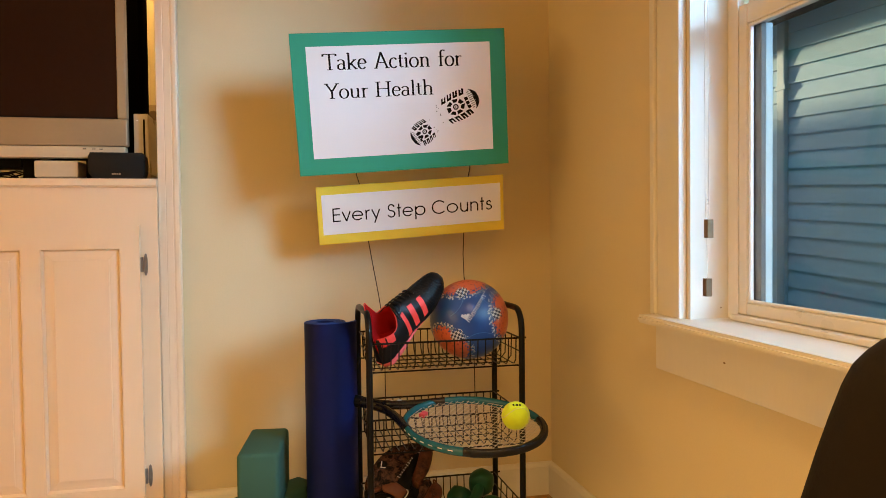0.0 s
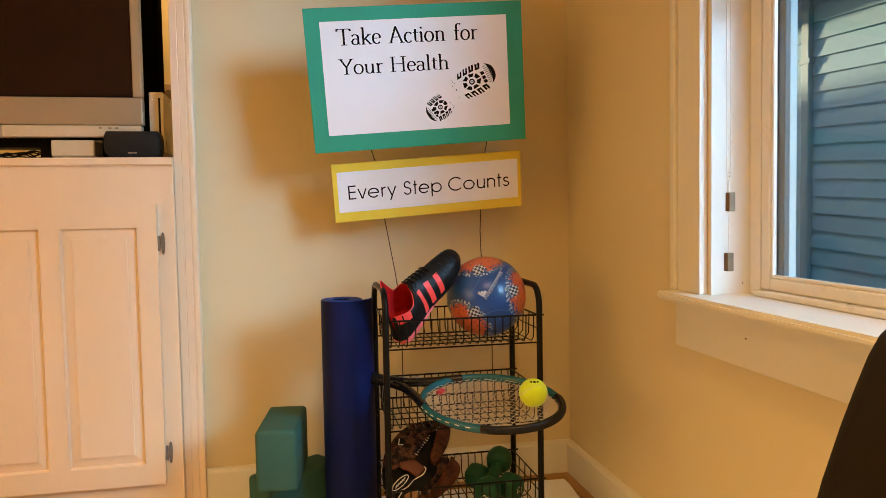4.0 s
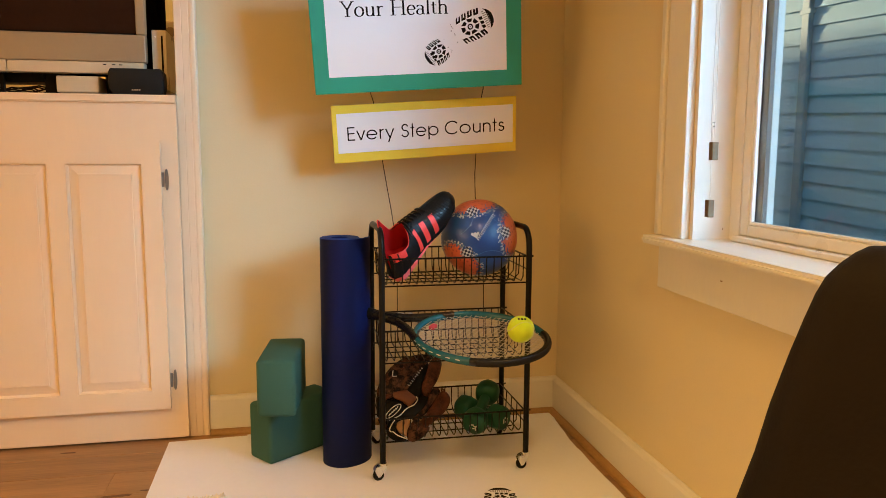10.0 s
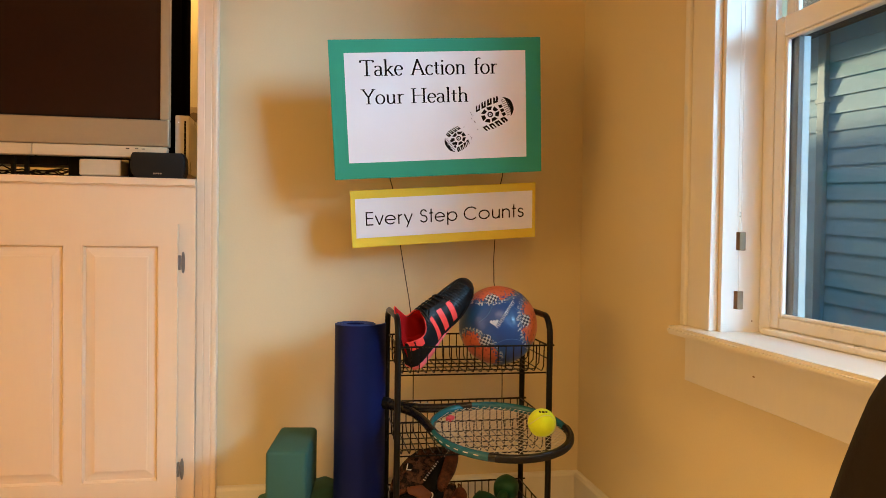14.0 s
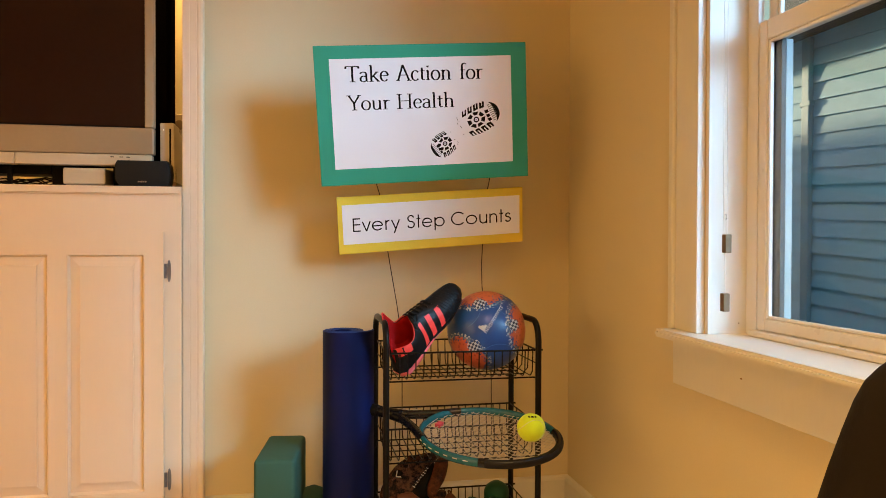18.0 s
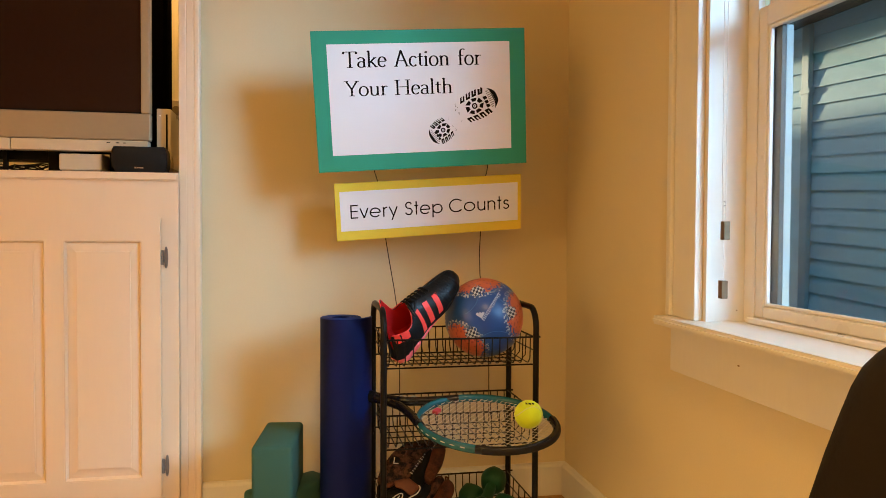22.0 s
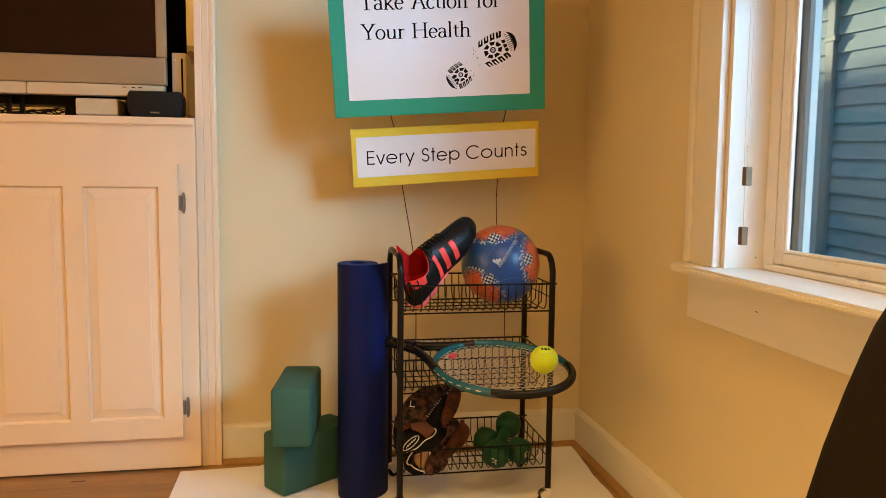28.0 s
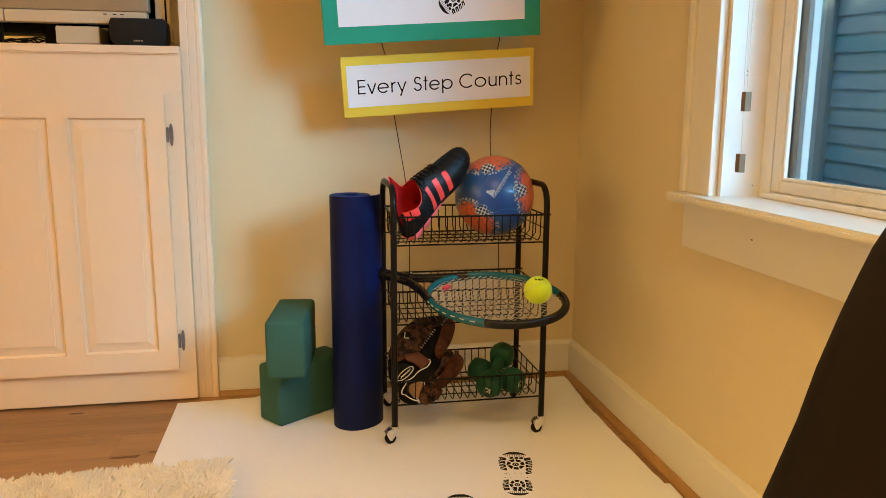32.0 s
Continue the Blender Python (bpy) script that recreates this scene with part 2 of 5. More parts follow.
def baseboard(name, a, b, into):
    """A board along the wall from a to b, with a bevelled top edge; into: the way into the room."""
    a, b, into = Vector((*a, 0)), Vector((*b, 0)), Vector((*into, 0))
    profile = ((0, 0), (0.016, 0), (0.016, 0.103), (0.012, 0.111), (0.005, 0.115), (0, 0.115))
    bm = rings(bmesh.new(), [[p + into * d + Vector((0, 0, z)) for d, z in profile] for p in (a, b)])
    bmesh.ops.recalc_face_normals(bm, faces=bm.faces)
    return structure(name, bm, TRIM, "white painted baseboard", "baseboard")


baseboard("baseboard_north", (NICHE + 0.057, 0), (0, 0), (0, -1))
baseboard("baseboard_east", (0, -0.016), (0, NEAR), (-1, 0))

SHOE_WOOD = material("oak_moulding", (0.36, 0.205, 0.078), 0.42, vary=0.2, scale=5, fine=60, bump=0.1, stretch=(1, 1, 6))


def shoe_moulding(name, a, b, into):
    """A stained quarter-round along the foot of the baseboard."""
    a, b, into = Vector((*a, 0)), Vector((*b, 0)), Vector((*into, 0))
    profile = [(0.0162, 0.0003), (0.0342, 0.0003)] + [(0.0162 + 0.018 * math.cos(t), 0.003 + 0.0125 * math.sin(t)) for t in (math.pi / 2 * k / 6 for k in range(7))]
    bm = rings(bmesh.new(), [[p + into * d + Vector((0, 0, z)) for d, z in profile] for p in (a, b)])
    bmesh.ops.recalc_face_normals(bm, faces=bm.faces)
    return structure(name, bm, SHOE_WOOD, "stained oak quarter-round at the foot of the baseboard", "trim", smooth=35)


shoe_moulding("trim_north", (NICHE + 0.058, 0), (-0.0166, 0), (0, -1))
shoe_moulding("trim_east", (0, -0.0166), (0, NEAR + 0.01), (-1, 0))

# the casing beside the built-in: a fluted board with a bead at its outer edge
profile = [(-1.144, 0.0), (-1.144, -0.0215), (-1.1434, -0.022), (-1.126, -0.022), (-1.1245, -0.0212), (-1.123, -0.022), (-1.107, -0.022),
           (-1.1055, -0.0205), (-1.104, -0.0212), (-1.100, -0.0228), (-1.093, -0.0230), (-1.089, -0.0215), (-1.087, 0.0)]
bm = rings(bmesh.new(), [[(x + 0.003, y, z) for x, y in profile] for z in (0.0, 2.2)])
bmesh.ops.recalc_face_normals(bm, faces=bm.faces)
structure("built_in_casing", bm, CABINET, "white fluted wooden casing beside the built-in", "trim")
structure("built_in_header", box((-2.96, -0.022, 2.12), (-1.1412, -0.0005, 2.2), 0.003), TRIM, "white wooden header over the built-in", "trim")
structure("niche_back", box((-2.9, 0.45, 0.0), (NICHE + 0.03, 0.50, 2.12)), WALL, "cream back of the television niche", "niche")
structure("niche_side_east", box((NICHE + 0.004, 0.141, 0.0), (NICHE + 0.03, 0.449, 2.12)), TRIM, "white side of the television niche", "niche")
structure("niche_side_west", box((-2.9, 0.141, 0.0), (-2.87, 0.449, 2.12)), TRIM, "white side of the television niche", "niche")
structure("niche_top", box((-2.869, 0.141, 2.10), (NICHE + 0.003, 0.449, 2.12)), TRIM, "white top of the television niche", "niche")

# ---- the window ----
window = tagged(thing("window_1", "white double-hung window with a deep painted sill", "window"), kind="structure")
part("jamb", box((0.0, WIN_Y0 - 0.010, 0.652), (0.10, WIN_Y0, WIN_Z1 - 0.001)), TRIM, window)
part("jamb", box((0.0, WIN_Y1, 0.652), (0.10, WIN_Y1 + 0.01, WIN_Z1 - 0.001)), TRIM, window)
part("head_jamb", box((0.0, WIN_Y1 + 0.01, WIN_Z1 - 0.01), (0.10, WIN_Y0 - 0.01, WIN_Z1)), TRIM, window)
part("side_casing", box((-0.019, -0.789, 0.652), (-0.0005, -0.7002, 2.06), 0.002), TRIM, window)
part("back_band", box((-0.027, -0.700, 0.652), (-0.0005, -0.680, 2.08), 0.004), TRIM, window)
part("side_casing", box((-0.019, -1.90, 0.652), (-0.0005, -1.803, 2.06), 0.002), TRIM, window)
part("head_casing", box((-0.0225, -1.93, 1.953), (-0.0195, -0.7002, 2.06), 0.001), TRIM, window)
# sill: a stool with rounded nose and horns, and the apron under it
bm = box((-0.060, -1.93, 0.634), (0.099, -0.683, 0.652))
bmesh.ops.bevel(bm, geom=[e for e in bm.edges if all(v.co.x < -0.05 for v in e.verts)], offset=0.006, segments=4, affect="EDGES")
part("window_sill", bm, TRIM, window, "white painted wooden sill with a rounded nose", smooth=30)
part("apron", box((-0.020, -1.905, 0.533), (-0.0005, -0.694, 0.6338), 0.002), TRIM, window)
bm = bmesh.new()
for y, z in ((-0.952, 0.589), (-1.46, 0.583)):
    bmesh.ops.create_uvsphere(bm, u_segments=8, v_segments=6, radius=1, matrix=Matrix.LocRotScale((-0.0205, y, z), None, (0.0006, 0.004, 0.0016)))
part("knot", bm, material("knot_stain", (0.25, 0.15, 0.07), 0.6), window)
part("nail_hole", lathe([(0.0004, 0.0), (0.0016, 0.0002), (0.0012, 0.0004)], 8, m=pose(0.070, WIN_Y0 - 0.0100, 0.674, 90, 0, 0)), material("nail_rust", (0.12, 0.05, 0.02), 0.8), window)
# stops, sashes and panes
part("stop", box((0.0855, -0.837, 0.6525), (0.0995, -0.8025, 1.939), 0.001), SASH, window)
part("stop", box((0.0855, -1.789, 0.6525), (0.0995, -1.755, 1.939), 0.002), SASH, window)
part("bottom_stop", box((0.068, -1.7545, 0.6525), (0.0995, -0.8375, 0.664), 0.002), SASH, window)


def sash(name, x, y0, y1, z0, z1, stile, low, high):
    ob = part(name, box((x, y0 - stile, z0), (x + 0.020, y0, z1), 0.003), SASH, window)
    part("stile", box((x, y1, z0), (x + 0.020, y1 + stile, z1), 0.003), SASH, ob)
    part("bottom_rail", box((x + 0.0005, y1 + stile, z0), (x + 0.0195, y0 - stile, z0 + low), 0.003), SASH, ob)
    part("top_rail", box((x + 0.0005, y1 + stile, z1 - high), (x + 0.0195, y0 - stile, z1), 0.003), SASH, ob)
    bm = bmesh.new()
    ya, yb, za, zb, xb = y1 + stile, y0 - stile, z0 + low, z1 - high, x + 0.003
    for lo, hi in (((xb, yb - 0.007, za), (xb + 0.01, yb, zb)), ((xb, ya, za), (xb + 0.01, ya + 0.007, zb)),
                   ((xb, ya + 0.007, za), (xb + 0.01, yb - 0.007, za + 0.007)), ((xb, ya + 0.007, zb - 0.007), (xb + 0.01, yb - 0.007, zb))):
        box(lo, hi, 0.002, 1, bm)
    part("glazing_bead", bm, SASH, ob)
    pane = part("pane", box((x + 0.0135, ya - 0.004, za - 0.004), (x + 0.0165, yb + 0.004, zb + 0.004)), GLASS, ob, "clear window glass")
    pane.visible_shadow = False
    return ob


sash("lower_sash", 0.087, -0.8375, -1.7545, 0.6645, 1.285, 0.026, 0.024, 0.040)
sash("upper_sash", 0.1085, -0.8375, -1.7545, 1.245, 1.938, 0.026, 0.040, 0.03)
TRACK = material("grey_track_vinyl", (0.12, 0.135, 0.15), 0.5, vary=0.05)
EXTERIOR = material("exterior_trim_paint", (0.46, 0.60, 0.68), 0.5, vary=0.04)
part("screen_track", box((0.1085, -0.8820, 0.653), (0.1190, -0.8378, 1.2435), 0.001), TRACK, window)
part("screen_track", box((0.1193, -0.8818, 0.653), (0.1345, -0.838, 1.2435), 0.001), EXTERIOR, window)
part("exterior_trim", box((0.1505, -0.795, 0.60), (0.172, -0.68, 2.05), 0.003), EXTERIOR, window)
part("exterior_trim", box((0.1505, -1.90, 0.60), (0.172, -1.798, 2.05), 0.003), EXTERIOR, window)
part("exterior_sill", box((0.1275, -1.797, 0.61), (0.21, -0.796, 0.650), 0.003), EXTERIOR, window)

# blind cord with two weights on the jamb
cord = thing("blind_cord", "thin white blind cord with two square weights hanging by the window", "blind cord")
CORD = material("cord_white", (0.72, 0.70, 0.66), 0.7, vary=0.05)
BOB = material("bronze_weight", (0.20, 0.14, 0.09), 0.35, metal=0.5, vary=0.12, scale=40)
part("string", tube([(-0.013, -0.886, 1.93), (-0.0125, -0.887, 1.3), (-0.012, -0.8885, 0.90), (-0.015, -0.893, 0.855)], 0.0008, 6), CORD, cord)
part("string", tube([(-0.019, -0.884, 1.93), (-0.019, -0.885, 1.3), (-0.018, -0.886, 0.90), (-0.0175, -0.892, 0.79), (-0.016, -0.890, 0.743)], 0.0008, 6), CORD, cord)
part("weight", box((-0.0215, -0.899, 0.8215), (-0.0085, -0.886, 0.857), 0.001), BOB, cord, "bronze cord weight")
part("weight", box((-0.0225, -0.896, 0.708), (-0.0095, -0.883, 0.743), 0.001), BOB, cord, "bronze cord weight")
bm = lathe([(0.0012, 0), (0.0045, 0.001), (0.005, 0.004), (0.002, 0.006)], 10, m=pose(-0.016, -0.884, 0.891, 0, 90, 0))
part("stopper", bm, glass_material("clear_plastic", 0.1), cord, "clear plastic cord stopper", smooth=True)
part("rail_hook", box((-0.021, -0.888, 1.925), (-0.010, -0.883, 1.953), 0.001), BOB, cord)

# downlights in the ceiling
for i, (lx, ly, watts) in enumerate(DOWNLIGHTS):
    ring = thing("downlight", "round white recessed ceiling downlight", "ceiling light", pose(lx, ly, TOP), "recessed ceiling lights")
    part("trim_ring", lathe([(0.075, -0.001), (0.095, -0.001), (0.097, -0.004), (0.090, -0.008), (0.076, -0.005)], 32), SASH, ring, smooth=True)

# ---- outside ----
structure("ground", box((-120, -120, -0.7), (120, 120, -0.6)), material("lawn_shade", (0.06, 0.08, 0.035), 0.9, vary=0.3, scale=3), "grass strip outside the window", "ground")
house = thing("neighbour_house", "neighbouring house with blue-grey lap siding and a downspout", "house", pose(2.2, 1.2, -0.6))
part("wall", box((0.02, -3.5, 0), (2.15, 4, 2.66)), SIDING, house)
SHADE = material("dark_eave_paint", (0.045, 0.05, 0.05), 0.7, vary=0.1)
part("soffit", box((-0.45, -3.5, 2.67), (0.2, 4, 2.70)), SHADE, house)
part("fascia", box((-0.48, -3.5, 2.64), (-0.451, 4, 2.82), 0.004), SHADE, house)
roof = prism([(-0.55, 2.80), (2.2, 4.3), (2.2, 4.4), (-0.55, 2.90)], -3.5, 4, m=Matrix(((1, 0, 0, 0), (0, 0, 1, 0), (0, 1, 0, 0), (0, 0, 0, 1))))
part("roof", roof, material("roof_shingle", (0.07, 0.065, 0.06), 0.9, vary=0.2, scale=12), house)
SPOUT = material("downspout_paint", (0.22, 0.35, 0.42), 0.5, vary=0.06)
part("downspout", box((-0.036, 0.560, 0.05), (-0.004, 0.632, 2.66), 0.008), SPOUT, house, "blue-grey square downspout")
part("strap", box((-0.039, 0.550, 2.25), (-0.004, 0.642, 2.28), 0.002), SPOUT, house)
# unseen block, added so its top edge shades the neighbour's wall from the sun
structure("wall_wing", box((-6.0, 0.72, -0.62), (OUT, 9.5, 2.25)), SIDING, "unseen added block that shades the neighbour's wall", "wall")
# ---- built-in cabinet and what stands on it ----
cabinet = thing("built_in_cabinet", "white painted built-in cabinet with a two-panel door", "cabinet", pose(-1.6970, 0.2, 0))
X0 = 1.70               # parts are given from the cabinet's own origin


def rel(lo, hi):
    return (lo[0] + X0, lo[1] - 0.2, lo[2]), (hi[0] + X0, hi[1] - 0.2, hi[2])


part("carcass", box(*rel((-2.86, -0.024, 0.0), (-1.158, 0.44, 0.9655))), CABINET, cabinet)
part("stile", box(*rel((-1.20, -0.045, 0.009), (-1.1442, -0.0242, 0.9655))), CABINET, cabinet)
part("stile", box(*rel((-2.40, -0.045, 0.009), (-1.725, -0.0242, 0.9655))), CABINET, cabinet)
part("bottom_rail", box(*rel((-1.725, -0.045, 0.009), (-1.20, -0.0242, 0.115))), CABINET, cabinet)
part("top_rail", box(*rel((-1.725, -0.045, 0.85), (-1.20, -0.0242, 0.9655))), CABINET, cabinet)
bm = box(*rel((-2.86, -0.054, 0.9655), (-1.1442, 0.449, 0.987)))
bmesh.ops.bevel(bm, geom=[e for e in bm.edges if all(v.co.y < -0.25 for v in e.verts)], offset=0.003, segments=3, affect="EDGES")
part("top_board", bm, CABINET, cabinet, smooth=30)

# door: frame of stiles and rails, each opening with a sloped bead and a raised field
door = part("door", box(*rel((-1.722, -0.052, 0.102), (-1.188, -0.0455, 0.862)), 0.001), CABINET, cabinet)
FIELDS = ((-1.433, -1.235), (-1.674, -1.476))
bars = [((-1.235, 0.102), (-1.188, 0.862)), ((-1.476, 0.102), (-1.433, 0.862)), ((-1.722, 0.102), (-1.674, 0.862))]
for a, b in FIELDS:
    bars += [((a, 0.102), (b, 0.155)), ((a, 0.803), (b, 0.862))]
for i, (a, b) in enumerate(bars):
    part("door_rail" if i > 2 else "door_stile", box(*rel((a[0], -0.0655, a[1]), (b[0], -0.0518, b[1]))), CABINET, door)
for a, b in FIELDS:
    bm = bmesh.new()

    def loop(inset, y):
        return [(x + X0, y - 0.2, z) for x, z in ((a + inset, 0.155 + inset), (b - inset, 0.155 + inset), (b - inset, 0.803 - inset), (a + inset, 0.803 - inset))]
    rings(bm, [loop(0.0, -0.0645), loop(0.003, -0.0648), loop(0.006, -0.0575), loop(0.008, -0.0545), loop(0.030, -0.0585), loop(0.0302, -0.0612), loop(0.0335, -0.0618)], cap=False)
    bm.faces.new([bm.verts.new(p) for p in loop(0.0335, -0.0618)])
    bmesh.ops.remove_doubles(bm, verts=bm.verts, dist=0.00005)
    bmesh.ops.recalc_face_normals(bm, faces=bm.faces)
    part("raised_panel", bm, CABINET, door)
NICKEL = material("brushed_nickel", (0.24, 0.22, 0.20), 0.42, metal=0.5, vary=0.1, scale=60)
for z in (0.182, 0.756):
    bm = bmesh.new()
    outline = [(0.0050 * math.copysign(abs(math.cos(k)) ** 0.8, math.cos(k)), 0.030 * math.sin(k)) for k in (2 * math.pi * i / 20 for i in range(20))]
    turn = Matrix(((1, 0, 0, -1.1755 + X0), (0, 0, -1, -0.2455), (0, 1, 0, z), (0, 0, 0, 1)))
    prism(outline, 0, 0.0035, bm, turn)
    box((-1.1895 + X0, -0.2530, z - 0.020), (-1.1815 + X0, -0.2462, z + 0.020), 0.001, 1, bm)
    for s in (-0.023, 0.023):
        lathe([(0.0002, 0.0035), (0.0022, 0.0035), (0.0015, 0.005), (0.0002, 0.0052)], 8, bm, Matrix.Translation((0, 0, s)) @ turn)
    part("hinge", bm, NICKEL, cabinet, "dark nickel surface hinge", smooth=35)

# television: silver bezel, dark screen, deep black body, silver bar below
tv = thing("television", "large silver-framed television with a dark screen and deep black body", "television", pose(-1.6970, 0.2, 0.987))
SILVER = material("silver_plastic", (0.36, 0.27, 0.165), 0.42, metal=0.2, vary=0.03, scale=5)
PALE = material("pale_silver_plastic", (0.60, 0.50, 0.35), 0.36, metal=0.1, vary=0.03, scale=5)
BLACK = material("black_plastic", (0.004, 0.0035, 0.003), 0.45, vary=0.1, scale=20, spec=0.07)
# the bezel's same silver; light caught by its sides is put into this colour
SILVER_SIDE_LIT = material("silver_plastic_side_lit", (0.38, 0.275, 0.155), 0.5, metal=0.0, vary=0.03, scale=5)
SCREEN = material("dark_screen", (0.024, 0.010, 0.006), 0.12, vary=0.10, scale=2, bump=0.0, spec=0.16)


def tvbox(x0, x1, y0, y1, z0, z1, bevel=0.0, seg=2):
    return box((x0 + X0, y0 - 0.2, z0 - 0.987), (x1 + X0, y1 - 0.2, z1 - 0.987), bevel, seg)


MATT = material("matt_black_plastic", (0.004, 0.0035, 0.003), 0.85, vary=0.1, scale=20, spec=0.0)
part("body", tvbox(-2.12, -1.231, 0.062, 0.2618, 1.06, 1.80, 0.006), MATT, tv)
part("rear_housing", tvbox(-2.15, -1.217, 0.262, 0.345, 1.10, 1.80, 0.006), MATT, tv)
part("bezel_side", tvbox(-1.253, -1.228, 0.030, 0.061, 1.157, 1.80, 0.004), SILVER_SIDE_LIT, tv)
part("bezel_bottom", tvbox(-2.10, -1.228, 0.030, 0.061, 1.081, 1.1565, 0.004), SILVER, tv)
part("bezel_side", tvbox(-2.12, -2.095, 0.030, 0.061, 1.157, 1.80, 0.004), SILVER_SIDE_LIT, tv)
part("bezel_top", tvbox(-2.0948, -1.2532, 0.030, 0.061, 1.775, 1.80, 0.004), SILVER, tv)
part("screen", tvbox(-2.095, -1.2533, 0.037, 0.060, 1.157, 1.7745), SCREEN, tv, "dark reflective screen")
part("screen_edge", tvbox(-2.0945, -1.2537, 0.0355, 0.0368, 1.157, 1.161), BLACK, tv)
part("lower_bar", tvbox(-1.586, -1.233, 0.024, 0.061, 1.048, 1.0795, 0.003), PALE, tv, "pale silver control bar")
part("lower_bar", tvbox(-2.10, -1.588, 0.024, 0.061, 1.048, 1.0795, 0.003), PALE, tv, "pale silver control bar")
for x in (-1.342, -1.318, -1.300):
    part("button", tvbox(x, x + 0.009, 0.0224, 0.0245, 1.0712, 1.0735, 0.0004), BLACK, tv)
for x in (-1.95, -1.66, -1.625):
    part("stand_post", tvbox(x, x + 0.010, 0.08, 0.0945, 0.9875, 1.0595), BLACK, tv)
part("stand_foot", tvbox(-1.515, -1.470, 0.10, 0.30, 0.9875, 1.0595, 0.002), BLACK, tv)
part("stand_foot", tvbox(-1.352, -1.290, 0.10, 0.30, 0.9875, 1.0595, 0.002), BLACK, tv)
part("base_bar", tvbox(-2.10, -1.5152, 0.095, 0.20, 1.026, 1.0595, 0.002), BLACK, tv)

# the television's silver pedestal block, built as a thing of its own
pedestal = thing("tv_pedestal", "pale silver pedestal block under the television", "media player", pose(-1.4070, 0.06, 0.987))
part("case", box((-0.055, -0.036, 0.008), (0.055, 0.10, 0.053), 0.004), PALE, pedestal)
part("base", box((-0.050, -0.030, 0.0005), (0.050, 0.095, 0.0078), 0.002), SILVER, pedestal)
GLOW = bpy.data.materials.new("indicator_light")
GLOW.use_nodes = True
GLOW.node_tree.nodes["Principled BSDF"].inputs["Emission Color"].default_value = (0.9, 0.95, 1, 1)
GLOW.node_tree.nodes["Principled BSDF"].inputs["Emission Strength"].default_value = 1.5
part("indicator", box((0.0446, -0.032, 0.003), (0.0466, -0.0302, 0.005)), GLOW, pedestal, "small white indicator light")

speaker = thing("centre_speaker", "black rounded centre speaker on the cabinet top", "speaker", pose(-1.2400, 0.0, 0.987))
outline = [(x, z) for x, z in ((-0.066, 0.0), (-0.079, 0.018), (-0.081, 0.040), (-0.0785, 0.063), (-0.073, 0.073), (0.057, 0.073), (0.0635, 0.064), (0.066, 0.040), (0.065, 0.018), (0.059, 0.0))]
bm = bmesh.new()
rings(bm, [[(x * s, y, 0.0365 + (z - 0.0365) * s) for x, z in outline] for y, s in ((-0.012, 1.0), (0.0, 1.0), (0.11, 0.97))])
part("cabinet", bm, BLACK, speaker, smooth=50)
GRILLE = material("black_grille_cloth", (0.010, 0.009, 0.008), 0.8, vary=0.15, scale=30, fine=900, bump=0.5)
bm = bmesh.new()
rings(bm, [[(x * s, y, 0.0365 + (z - 0.0365) * s) for x, z in outline] for y, s in ((-0.0122, 0.985), (-0.017, 0.965), (-0.020, 0.90))])
part("grille", bm, GRILLE, speaker, smooth=50)
bm = bmesh.new()
for i in range(4):
    box((-0.018 + 0.006 * i, -0.0212, 0.0125), (-0.0135 + 0.006 * i, -0.0201, 0.0165), bm=bm)
part("badge", bm, SILVER, speaker, "small pale badge")

console = thing("game_console", "white upright game console with a dark disc slot", "game console", pose(-1.1925, 0.05, 0.987))
CONSOLE = material("white_gloss_plastic", (0.66, 0.60, 0.50), 0.28, vary=0.03)
part("case", box((-0.0195, 0.0, 0.020), (0.0195, 0.20, 0.188), 0.003), CONSOLE, console)
part("disc_slot", box((0.0055, -0.0012, 0.06), (0.0105, 0.0005, 0.172), 0.0004), BLACK, console)
part("indicator", box((-0.0108, -0.0012, 0.167), (-0.0090, 0.0003, 0.1688)), GLOW, console, "small white power light")
part("cradle", box((-0.026, -0.004, 0.0005), (0.026, 0.16, 0.0195), 0.004), SILVER, console)

outlet = thing("outlet_plate", "pale wall outlet plate in the television niche", "outlet", pose(-1.217, 0.45, 1.205))
part("plate", box((-0.036, -0.006, -0.058), (0.036, -0.0005, 0.058), 0.003), material("beige_plate", (0.40, 0.31, 0.19), 0.4), outlet)
for z in (-0.022, 0.022):
    bm = lathe([(0.0165, 0.0), (0.0165, 0.0015), (0.015, 0.002)], 20, m=pose(0, -0.006, z, 90, 0, 0))
    part("socket", bm, material("socket_brown", (0.16, 0.11, 0.06), 0.4), outlet)

rng = random.Random(5)
for i in range(6):
    c = thing("cable", "thin black cable lying behind the television stand", "cable", pose(-1.5970, 0.14, 0.987), "cables under the television")
    pts = [((k / 9 - 0.5) * (0.30 + 0.03 * i) + rng.uniform(-0.01, 0.01), 0.02 * i - 0.03 + rng.uniform(-0.01, 0.01), 0.006 + 0.032 * abs(math.sin(k * 0.9 + i * 1.3)) * rng.uniform(0.4, 1)) for k in range(10)]
    fine = [tuple(Vector(pts[k]).lerp(Vector(pts[k + 1]), u / 4)) for k in range(9) for u in range(4)]
    part("lead", tube(fine, 0.0022, 6), BLACK, c, smooth=True)
